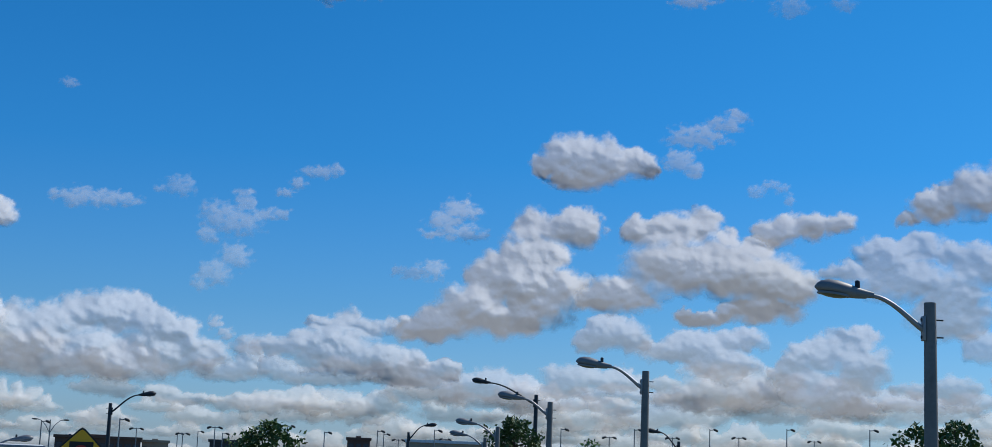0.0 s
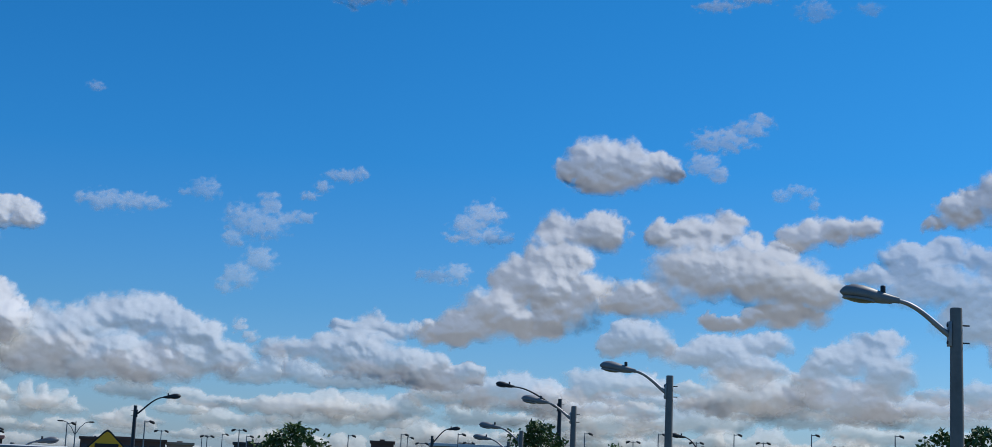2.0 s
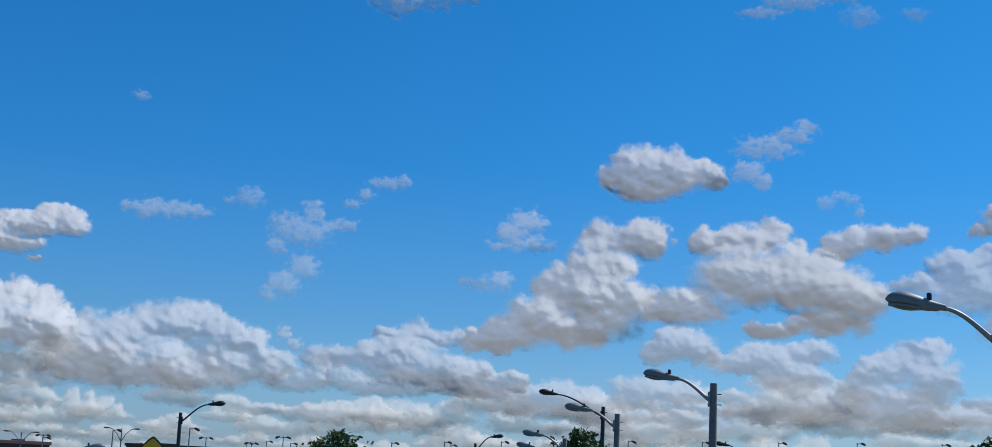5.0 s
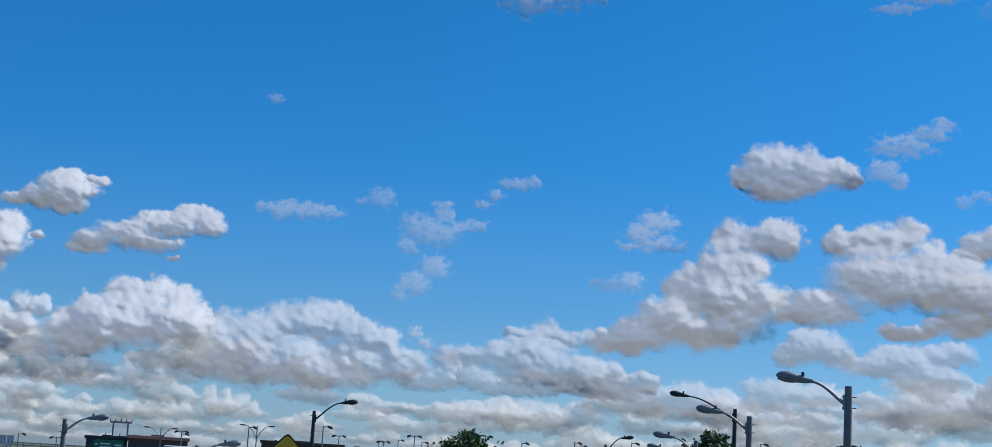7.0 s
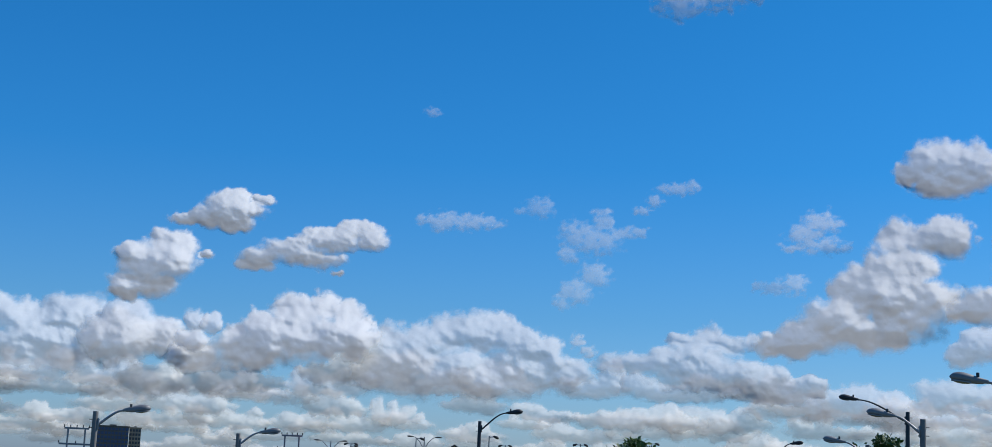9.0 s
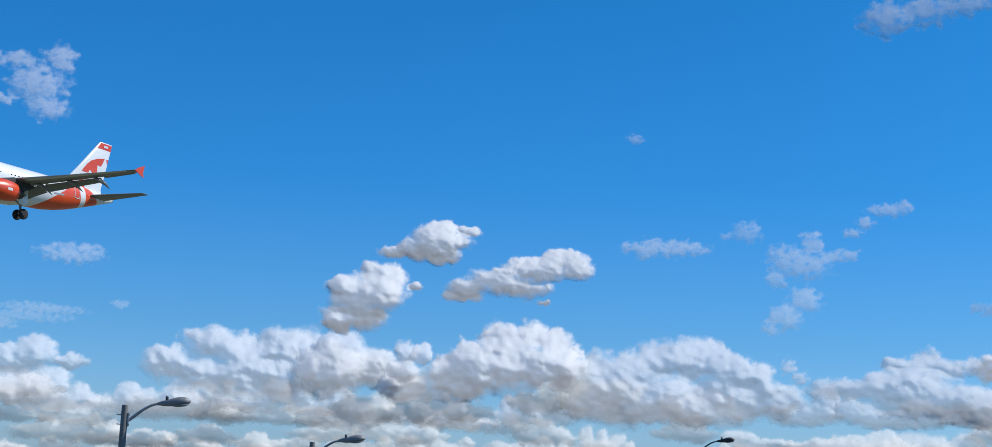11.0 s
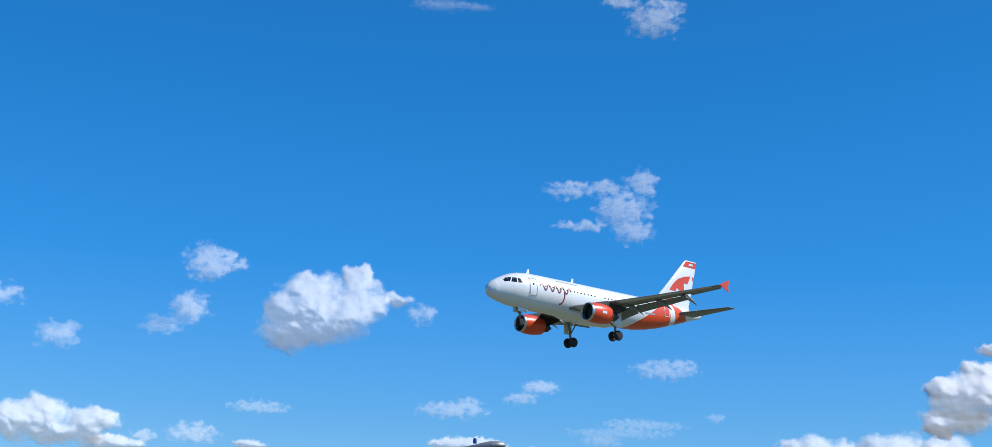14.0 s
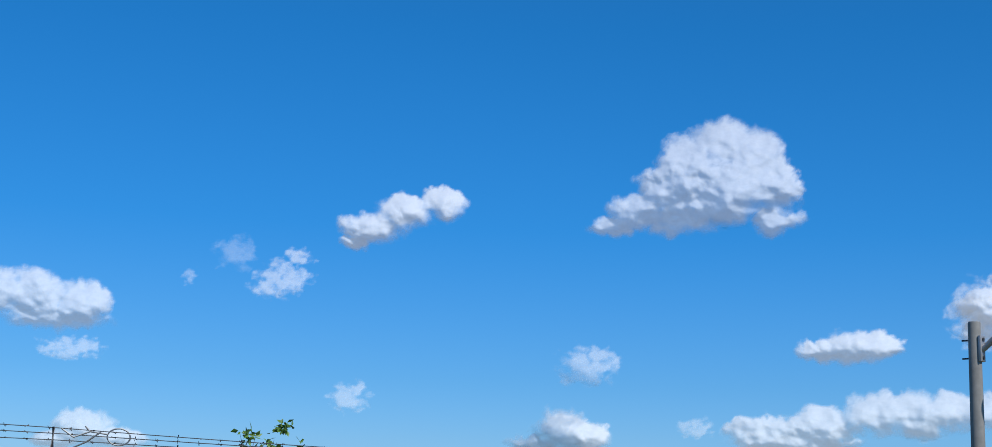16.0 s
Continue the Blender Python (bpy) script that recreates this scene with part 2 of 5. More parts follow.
GREY_LABEL = "weathered grey street lamp with curved arm and oval head"
PALE_LABEL = "pale concrete street lamp with curved metal arm"
street_lamp(-16.36, 25, 8.35, 180, "tall weathered street lamp pole with oval grey head")
street_lamp(-5.91, 40, 8.12, 180, GREY_LABEL)
street_lamp(-2.32, 53, 7.78, 180, GREY_LABEL)
street_lamp(-0.36, 66, 7.18, 180, GREY_LABEL)
street_lamp(0.1, 78, 6.9, 180, GREY_LABEL)
street_lamp(-1.78, 75, 9.05, 180, "dark slim street lamp with long arm and small head", dark=True, arm_scale=2.6)
street_lamp(14.08, 84, 8.05, 14, "dark street lamp with long upswept arm", dark=True, arm_scale=1.6)
street_lamp(3.01, 110, 7.65, 3, "dark street lamp with long upswept arm", dark=True, arm_scale=1.2)
street_lamp(-7.2, 95, 7.4, 180, "dark street lamp with long upswept arm", dark=True, arm_scale=1.2)
street_lamp(18.3, 66, 5.72, 18, GREY_LABEL)
street_lamp(23.11, 68, 6.52, 23, GREY_LABEL)
street_lamp(28.33, 54, 6.83, 28, PALE_LABEL)
street_lamp(35.29, 45, 7.41, 35, PALE_LABEL)
street_lamp(46.5, 33, 8.1, 46, "pale street lamp with blue sensor cap on its head", cell=M_BLUE, slim=0.72, arm_scale=0.72)
street_lamp(70.12, 24, 8.96, 44, "pale concrete street lamp with bracket plate and glass lens", cell=M_GREY, roll=0.42)


# ---- the airliner ----
def painted(name, build):
    m = material(name, (0.84, 0.84, 0.83), 0.3, colour2=(0.78, 0.78, 0.77), scale=0.35, coat=0.3)
    n, l = m.node_tree.nodes, m.node_tree.links
    b = n["Principled BSDF"]
    white = b.inputs["Base Color"].links[0].from_socket
    co, sep = n.new("ShaderNodeTexCoord"), n.new("ShaderNodeSeparateXYZ")
    l.new(co.outputs["Object"], sep.inputs[0])

    def calc(op, a, c):
        q = n.new("ShaderNodeMath")
        q.operation = op
        for i, s in enumerate((a, c)):
            if isinstance(s, (int, float)):
                q.inputs[i].default_value = s
            else:
                l.new(s, q.inputs[i])
        return q.outputs[0]

    mask = build(calc, sep.outputs["X"], sep.outputs["Y"], sep.outputs["Z"])
    mix = n.new("ShaderNodeMix")
    mix.data_type = "RGBA"
    l.new(mask, mix.inputs[0])
    l.new(white, mix.inputs["A"])
    mix.inputs["B"].default_value = (0.80, 0.075, 0.012, 1)
    l.new(mix.outputs["Result"], b.inputs["Base Color"])
    return m


def tail_red(calc, x, y, z):
    low = calc("GREATER_THAN", calc("SUBTRACT", x, calc("MULTIPLY", z, 1.55)), 23.6)
    bow = calc("MULTIPLY", calc("MULTIPLY", z, z), 0.12)
    edge = calc("ADD", calc("MULTIPLY", z, -0.36), 28.2)
    band = calc("SUBTRACT", calc("SUBTRACT", x, bow), edge)
    before = calc("LESS_THAN", band, -0.75)
    after = calc("MULTIPLY", calc("GREATER_THAN", band, 0.25), calc("LESS_THAN", calc("ADD", calc("MULTIPLY", z, 1.2), x), 31.2))
    return calc("MULTIPLY", low, calc("MAXIMUM", before, after))


M_FUSE = painted("white_paint_with_red_tail", tail_red)
M_WHITE = material("white_paint", (0.84, 0.84, 0.83), 0.3, colour2=(0.78, 0.78, 0.77), scale=0.35, coat=0.3)
M_RED = material("orange_red_paint", (0.80, 0.075, 0.012), 0.35, colour2=(0.72, 0.06, 0.01), scale=0.6, coat=0.3)
M_WING = material("grey_wing_paint", (0.22, 0.225, 0.225), 0.45, colour2=(0.17, 0.175, 0.175), scale=0.5)
M_SILVER = material("bare_metal", (0.62, 0.62, 0.63), 0.28, 0.9, colour2=(0.5, 0.5, 0.52), scale=2)
M_CORE = material("burnt_metal", (0.09, 0.085, 0.08), 0.5, 0.7, colour2=(0.05, 0.045, 0.04), scale=2)
M_GLASS = material("dark_cabin_glass", (0.015, 0.018, 0.022), 0.12, scale=3)
M_SCRIPT = material("dark_red_script", (0.22, 0.035, 0.03), 0.4, colour2=(0.17, 0.03, 0.025), scale=2)
M_TYRE = material("tyre_rubber", (0.015, 0.015, 0.016), 0.75, scale=8)
M_LINE = material("grey_marking", (0.42, 0.43, 0.44), 0.5, scale=3)

# station, centre height, half height
FUSE = [(0.0, -0.55, 0.03), (0.12, -0.54, 0.34), (0.4, -0.5, 0.66), (0.9, -0.42, 1.0), (1.6, -0.31, 1.3), (2.2, -0.22, 1.5), (3.0, -0.12, 1.74), (4.0, -0.04, 1.92), (5.2, 0, 2.03), (7, 0, 2.07), (20.5, 0, 2.07), (22.5, 0.05, 2.02), (24.5, 0.18, 1.86), (26.5, 0.38, 1.62), (28.5, 0.63, 1.3), (30.5, 0.88, 0.94), (32.2, 1.08, 0.6), (33.3, 1.18, 0.38), (33.84, 1.2, 0.24)]


def hull(x):
    for (x0, c0, h0), (x1, c1, h1) in zip(FUSE, FUSE[1:]):
        if x <= x1:
            f = max(0.0, (x - x0) / (x1 - x0))
            f2 = f if x > 0.9 else math.sqrt(f)
            return c0 + (c1 - c0) * f, h0 + (h1 - h0) * f2
    return FUSE[-1][1:]


def skin(x, z, side, proud=0.012):
    """A point on the hull's side."""
    c, h = hull(x)
    q = max(0.02, 1 - ((z - c) / h) ** 2)
    return (x, side * (0.955 * h * math.sqrt(q) + proud), z)


def decal(name, outline, side, mat, parent, label="", proud=0.012, cuts=3):
    """A painted or set-in patch that follows the hull: outline in station and height."""
    bm = bmesh.new()
    f = bm.faces.new([bm.verts.new((x, 0, z)) for x, z in outline])
    bmesh.ops.triangulate(bm, faces=[f])
    for _ in range(cuts):
        bmesh.ops.subdivide_edges(bm, edges=[e for e in bm.edges if e.calc_length() > 0.35], cuts=1, use_grid_fill=True)
        bmesh.ops.triangulate(bm, faces=bm.faces[:])
    for v in bm.verts:
        v.co = skin(v.co.x, v.co.z, side, proud)
    bmesh.ops.recalc_face_normals(bm, faces=bm.faces[:])
    if sum(f.normal.y for f in bm.faces) * side < 0:
        bmesh.ops.reverse_faces(bm, faces=bm.faces[:])
    return part(name, bm, mat, parent, label)


def stroke(points, w):
    """An outline of even width along a line of (station, height)."""
    pts = [Vector((x, z)) for x, z in points]
    left, right = [], []
    for i, p in enumerate(pts):
        d = (pts[min(i + 1, len(pts) - 1)] - pts[max(i - 1, 0)]).normalized()
        o = Vector((-d.y, d.x)) * w / 2
        left.append(tuple(p + o))
        right.append(tuple(p - o))
    return left, right


def ribbon(name, points, w, side, mat, parent, label=""):
    left, right = stroke(points, w)
    bm = bmesh.new()
    a, b = [bm.verts.new(skin(x, z, side, 0.03)) for x, z in left], [bm.verts.new(skin(x, z, side, 0.03)) for x, z in right]
    for i in range(len(a) - 1):
        bm.faces.new((a[i], a[i + 1], b[i + 1], b[i]) if side > 0 else (b[i], b[i + 1], a[i + 1], a[i]))
    return part(name, bm, mat, parent, label)


def foil(sections, n=14):
    """A wing skin through sections of (leading edge point, chord, thickness share), the span lying across."""
    rings = []
    for (x, y, z), chord, th in sections:
        ring = []
        for k in range(2 * n):
            f = k / n if k < n else 2 - k / n
            s = 0.5 - 0.5 * math.cos(math.pi * f)
            t = 5 * th * (0.2969 * math.sqrt(max(s, 0)) - 0.126 * s - 0.3516 * s * s + 0.2843 * s ** 3 - 0.1015 * s ** 4)
            ring.append((x + s * chord, y, z + chord * (t if k < n else -t * 0.85)))
        rings.append(ring)
    return loft(rings)


def slab_fin(sections, n=12):
    """An upright foil: sections of (x, z), chord, thickness."""
    rings = []
    for (x, z), chord, th in sections:
        ring = []
        for k in range(2 * n):
            f = k / n if k < n else 2 - k / n
            s = 0.5 - 0.5 * math.cos(math.pi * f)
            t = 5 * th * (0.2969 * math.sqrt(max(s, 0)) - 0.126 * s - 0.3516 * s * s + 0.2843 * s ** 3 - 0.1015 * s ** 4)
            ring.append((x + s * chord, chord * (t if k < n else -t), z))
        rings.append(ring)
    return loft(rings)


def round_x(stations, n=28, y=0.0, z=0.0, cap=True):
    """A turned body along x: (x, radius) pairs."""
    return loft([[(x, y + r * math.cos(2 * math.pi * k / n), z + r * math.sin(2 * math.pi * k / n)) for k in range(n)] for x, r in stations], cap)


def wheel(name, x, y, z, r, w, parent):
    prof = [(-w / 2, r * 0.62), (-w / 2 * 0.98, r * 0.8), (-w / 2 * 0.8, r * 0.95), (-w * 0.2, r), (w * 0.2, r), (w / 2 * 0.8, r * 0.95), (w / 2 * 0.98, r * 0.8), (w / 2, r * 0.62)]
    ob = part(name, loft([[(x + q * math.cos(2 * math.pi * k / 24), y + dy, z + q * math.sin(2 * math.pi * k / 24)) for k in range(24)] for dy, q in prof]), M_TYRE, parent, "black rubber tyre")
    return ob


PLANE_AT, PLANE_TURN = (-113.4, 114.5, 36.6), (-0.6, 0.3, 83.2)


def airliner():
    ob = thing("airliner", "white and orange-red jet airliner landing with wheels and flaps down", "airplane", at=PLANE_AT)
    ob.rotation_euler = [radians(a) for a in PLANE_TURN]
    rings = []
    xs = sorted({round(q, 2) for q in [f[0] for f in FUSE] + [0.05, 0.25, 0.65, 1.25] + [2.6 + 0.8 * k for k in range(39)]})
    for x in xs:
        if x > 33.84:
            continue
        c, h = hull(x)
        rings.append([(x, 0.955 * h * math.cos(2 * math.pi * k / 48), c + h * math.sin(2 * math.pi * k / 48)) for k in range(48)])
    body = part("fuselage", loft(rings), M_FUSE, ob, "white tube with orange-red tail sweep")
    part("tail_exhaust", round_x([(33.78, 0.2), (34.0, 0.17), (34.0, 0.1), (33.8, 0.09)], 16, z=1.2), M_CORE, body, "dark exhaust pipe")
    # belly fairing
    rings = []
    for f, w, h in ((10.0, 0.3, 0.1), (10.6, 1.2, 0.5), (11.6, 1.75, 0.75), (13, 2.05, 0.9), (16, 2.1, 0.95), (18.0, 1.9, 0.85), (19.6, 1.2, 0.5), (20.6, 0.4, 0.15)):
        rings.append([(f, w * math.cos(2 * math.pi * k / 28), -1.5 + (h if math.sin(2 * math.pi * k / 28) < 0 else 0.7 * h) * math.sin(2 * math.pi * k / 28)) for k in range(28)])
    part("belly_fairing", loft(rings), M_WHITE, body)
    # blade aerials on the roof
    for x in (5.6, 12.3):
        part("aerial", slab_fin([((x, 2.0), 0.5, 0.1), ((x + 0.25, 2.62), 0.22, 0.1)], 6), M_WHITE, body)
    part("aerial", slab_fin([((12.9, -2.75), 0.35, 0.1), ((12.8, -2.3), 0.5, 0.1)], 6), M_WHITE, body)
    for side in (-1, 1):
        # flight-deck glass
        for pts in ([(1.62, 0.62), (2.12, 1.0), (2.62, 1.02), (2.3, 0.5), (1.7, 0.4)], [(2.42, 0.48), (2.74, 1.02), (3.2, 1.02), (3.12, 0.45)], [(3.24, 0.45), (3.32, 1.02), (3.62, 0.95), (3.78, 0.5)]):
            decal("cockpit_window", pts, side, M_GLASS, body, "dark flight deck window", 0.015)
        for x0, z0, x1, z1 in ((4.75, -0.75, 5.75, 1.25), (26.2, 0.05, 27.1, 1.6)):
            mat = M_LINE if x0 < 10 else M_WHITE
            door = decal("cabin_door", [(x0 + 0.08, z0 + 0.08), (x1 - 0.08, z0 + 0.08), (x1 - 0.08, z1 - 0.08), (x0 + 0.08, z1 - 0.08)], side, M_WHITE if x0 < 10 else M_RED, body, "", 0.02)
            for a, b in (((x0, z0), (x1, z0)), ((x1, z0), (x1, z1)), ((x1, z1), (x0, z1)), ((x0, z1), (x0, z0))):
                ribbon("door_frame", [(a[0] + (b[0] - a[0]) * k / 6, a[1] + (b[1] - a[1]) * k / 6) for k in range(7)], 0.07, side, mat, door)
            decal("door_window", [((x0 + x1) / 2 - 0.1, z0 + 1.2), ((x0 + x1) / 2 + 0.1, z0 + 1.2), ((x0 + x1) / 2 + 0.1, z0 + 1.45), ((x0 + x1) / 2 - 0.1, z0 + 1.45)], side, M_GLASS, door, "", 0.032, 0)
        # cabin windows
        bm = bmesh.new()
        bm.faces.new([bm.verts.new((0.1 * math.cos(a), 0.0, 0.155 * math.sin(a))) for a in [2 * math.pi * k / 10 for k in range(10)]])
        bm.normal_update()
        first = part("cabin_window", bm, M_GLASS, body, "", Matrix.Translation(skin(7.0, 0.55, side, 0.012)) @ pose(0, 0, 0, -15 * side, 0, 0))
        for k in range(1, 33):
            x = 7.0 + 0.533 * k
            if k in (15, 16):
                continue
            w = new("cabin_window", first.data)
            w.parent = body
            w.matrix_basis = Matrix.Translation(skin(x, 0.55, side, 0.012)) @ pose(0, 0, 0, -15 * side, 0, 0)
        # the painted brush mark along the front, as a plain wave with one tail
        wave = [(6.2 + 4.6 * q / 60, 0.5 + 0.36 * math.sin(2 * math.pi * 4.5 * q / 60)) for q in range(61)]
        tail = [(9.75, 0.3), (9.8, -0.2), (9.72, -0.7), (9.5, -1.05), (9.2, -1.1)]
        for pts in (wave, tail):
            ribbon("brush_mark", pts, 0.16, side, M_SCRIPT, body, "dark red painted brush stroke")
        decal("marking_bar", [(8.9, 1.5), (12.2, 1.5), (12.2, 1.62), (8.9, 1.62)], side, M_LINE, body, "thin grey marking bar")
        decal("marking_bar", [(22.6, -0.25), (24.3, -0.15), (24.3, 0.05), (22.6, -0.05)], side, M_LINE, body, "thin grey marking bar")
        # wing
        def wx(y):
            return 10.9 + (y - 1.7) * 0.523
        sec = []
        for y, chord, th in ((1.2, 6.3, 0.15), (2.2, 5.9, 0.145), (4.2, 4.75, 0.13), (6.4, 3.75, 0.12), (10, 2.85, 0.115), (14, 1.95, 0.11), (16.6, 1.45, 0.105), (16.95, 1.25, 0.09)):
            sec.append(((wx(y), side * y, -1.25 + (y - 1.2) * 0.098 + 0.0012 * y * y), chord * 0.86, th))
        wing = part("wing", foil(sec), M_WING, ob, "grey swept wing")

        def panel(name, y0, y1, x_off, drop, tilt, chord_share, mat=M_WING, label=""):
            s2 = []
            for y in (y0, (y0 + y1) / 2, y1):
                c = np.interp(y, [1.2, 2.2, 4.2, 6.4, 10, 14, 16.6], [6.3, 5.9, 4.75, 3.75, 2.85, 1.95, 1.45])
                s2.append(((wx(y) + c * x_off, side * y, -1.25 + (y - 1.2) * 0.098 + 0.0012 * y * y - drop * c), c * chord_share, 0.13))
            bm = foil(s2, 8)
            for v in bm.verts:
                y = abs(v.co.y)
                c = np.interp(y, [1.2, 2.2, 4.2, 6.4, 10, 14, 16.6], [6.3, 5.9, 4.75, 3.75, 2.85, 1.95, 1.45])
                v.co.z -= (v.co.x - wx(y) - c * x_off) * tilt
            return part(name, bm, mat, wing, label)

        panel("flap", 2.2, 6.1, 0.84, 0.02, 0.62, 0.26, label="lowered grey flap")
        panel("flap", 6.5, 12.6, 0.84, 0.02, 0.62, 0.27, label="lowered grey flap")
        panel("aileron", 12.9, 16.2, 0.855, 0.0, 0.12, 0.2)
        panel("slat", 2.6, 5.0, -0.07, 0.035, 0.3, 0.13, M_SILVER, "drooped bright metal slat")
        panel("slat", 6.6, 16.2, -0.08, 0.035, 0.3, 0.15, M_SILVER, "drooped bright metal slat")
        for y in (6.4, 9.6, 12.4):
            c = np.interp(y, [1.2, 2.2, 4.2, 6.4, 10, 14, 16.6], [6.3, 5.9, 4.75, 3.75, 2.85, 1.95, 1.45])
            z = -1.25 + (y - 1.2) * 0.098 + 0.0012 * y * y
            x = wx(y) + c * 0.5
            part("flap_fairing", loft([[(x + q, side * y + 0.17 * r * math.cos(2 * math.pi * k / 12), z - 0.2 - dz + 0.24 * r * math.sin(2 * math.pi * k / 12)) for k in range(12)] for q, r, dz in ((0, 0.1, 0), (0.4, 0.7, 0.03), (1.1, 1, 0.1), (1.9, 0.8, 0.3), (2.7, 0.1, 0.75))]), M_WING, wing, "grey pod under the wing")
        tip = (wx(16.95), side * 17.0, -1.25 + 15.75 * 0.098 + 0.35)
        bm = bmesh.new()
        prof = [(0.05, 0.0), (0.75, 0.42), (1.55, 0.72), (1.4, 0.2), (1.35, -0.15), (1.5, -0.62), (0.8, -0.35)]
        a = [bm.verts.new((tip[0] + px, tip[1] - side * 0.03, tip[2] + pz)) for px, pz in prof]
        b = [bm.verts.new((tip[0] + px, tip[1] + side * 0.03, tip[2] + pz)) for px, pz in prof]
        bm.faces.new(a), bm.faces.new(b[::-1])
        for i in range(len(prof)):
            bm.faces.new((a[i], a[(i + 1) % 7], b[(i + 1) % 7], b[i]))
        bmesh.ops.recalc_face_normals(bm, faces=bm.faces[:])
        part("wingtip_fence", bm, M_RED, wing, "orange-red wingtip fence", smooth=False)
        # engine
        ey, ez, ex = side * 5.75, -2.3, 9.75
        eng = part("engine", round_x([(ex + 0.25, 0.92), (ex + 0.3, 1.02), (ex + 0.9, 1.13), (ex + 1.7, 1.16), (ex + 2.6, 1.08), (ex + 3.25, 0.95), (ex + 3.25, 0.8), (ex + 2.8, 0.78)], 36, ey, ez, False), M_RED, ob, "orange-red engine cowling")
        part("inlet_ring", round_x([(ex + 0.5, 0.84), (ex + 0.2, 0.86), (ex + 0.05, 0.9), (ex, 0.96), (ex + 0.08, 1.01), (ex + 0.3, 1.03), (ex + 0.3, 0.95)], 36, ey, ez, False), M_SILVER, eng, "bright metal inlet lip")
        part("inlet_duct", round_x([(ex + 0.46, 0.85), (ex + 0.9, 0.87), (ex + 0.9, 0.89), (ex + 0.46, 0.88)], 36, ey, ez, False), M_CORE, eng, "dark inlet duct")
        part("fan", round_x([(ex + 0.45, 0.04), (ex + 0.75, 0.3), (ex + 0.78, 0.88), (ex + 0.85, 0.88)], 30, ey, ez), M_CORE, eng, "dark fan disc")
        part("exhaust", round_x([(ex + 2.7, 0.76), (ex + 3.6, 0.62), (ex + 4.3, 0.5), (ex + 4.3, 0.4), (ex + 4.9, 0.08)], 28, ey, ez), M_CORE, eng, "dark burnt exhaust nozzle")
        zt = -1.25 + 4.5 * 0.098
        part("pylon", loft([[(x, ey - 0.16, z0), (x, ey + 0.16, z0), (x, ey + 0.12, z1), (x, ey - 0.12, z1)] for x, z0, z1 in ((ex + 1.3, ez + 1.0, ez + 1.2), (ex + 3.0, ez + 0.8, zt + 0.12), (ex + 4.6, ez + 0.35, zt - 0.1), (ex + 6.0, zt - 0.45, zt - 0.3))]), M_CORE, eng)
        part("marking_bar", loft([[(x, ey + side * (1.165 * math.cos(a)), ez + 1.165 * math.sin(a)) for a in (-0.12, 0.0, 0.12)] for x in (ex + 1.35, ex + 2.0)], False), M_WHITE, eng, "pale marking bar")
        # tailplane
        part("tailplane", foil([((28.6, side * 0.3, 0.85), 3.7, 0.1), ((29.2, side * 1.2, 0.95), 3.3, 0.1), ((32.1, side * 6.1, 1.45), 1.35, 0.09), ((32.35, side * 6.25, 1.47), 1.0, 0.07)], 12), M_WING, ob, "grey tailplane")
        # main wheels
        gear = part("main_gear", tube([(15.4, side * 3.7, -1.2), (15.9, side * 3.8, -2.6), (16.05, side * 3.8, -4.0)], [0.2, 0.17, 0.11], 14), M_GREY, ob, "grey main landing gear leg")
        part("axle", tube([(16.05, side * 3.8 - 0.5, -4.0), (16.05, side * 3.8 + 0.5, -4.0)], 0.09, 10), M_SILVER, gear)
        part("side_stay", tube([(15.7, side * 2.2, -1.6), (15.95, side * 3.75, -3.0)], 0.08, 10), M_GREY, gear)
        part("gear_door", box_bm(15.3, 16.5, side * 4.22 - 0.03, side * 4.22 + 0.03, -3.0, -1.1, 0.02), M_WHITE, gear)
        for dy in (-0.47, 0.47):
            w = wheel("wheel", 16.05, side * 3.8 + dy, -4.0, 0.58, 0.4, gear)
            part("hub", tube([(16.05, side * 3.8 + dy - 0.17, -4.0), (16.05, side * 3.8 + dy + 0.17, -4.0)], 0.3, 18), M_SILVER, w, "bright metal hub")
    # fin with its red patches
    fin = part("tail_fin", slab_fin([((24.4, 1.75), 7.6, 0.03), ((25.9, 2.2), 6.0, 0.075), ((27.6, 4.0), 4.75, 0.085), ((31.05, 7.85), 2.15, 0.085), ((31.3, 7.95), 1.85, 0.05)]), M_WHITE, ob, "white swept tail fin")

    def fin_patch(name, outline, label):
        for side in (-1, 1):
            bm = bmesh.new()
            f = bm.faces.new([bm.verts.new((x, 0, z)) for x, z in outline])
            bmesh.ops.triangulate(bm, faces=[f])
            for _ in range(3):
                bmesh.ops.subdivide_edges(bm, edges=[e for e in bm.edges if e.calc_length() > 0.3], cuts=1)
                bmesh.ops.triangulate(bm, faces=bm.faces[:])
            for v in bm.verts:
                z = v.co.z
                x0 = np.interp(z, [1.75, 2.2, 4.0, 7.85, 7.95], [24.4, 25.9, 27.6, 31.05, 31.3])
                c = np.interp(z, [1.75, 2.2, 4.0, 7.85, 7.95], [7.6, 6.0, 4.75, 2.15, 1.85])
                th = np.interp(z, [1.75, 2.2, 4.0, 7.85, 7.95], [0.03, 0.075, 0.085, 0.085, 0.05])
                s = min(max((v.co.x - x0) / c, 0.0), 1.0)
                t = 5 * th * (0.2969 * math.sqrt(s) - 0.126 * s - 0.3516 * s * s + 0.2843 * s ** 3 - 0.1015 * s ** 4)
                v.co.x = x0 + s * c
                v.co.y = side * (c * t + 0.014)
            bmesh.ops.recalc_face_normals(bm, faces=bm.faces[:])
            part(name, bm, M_RED, fin, label)

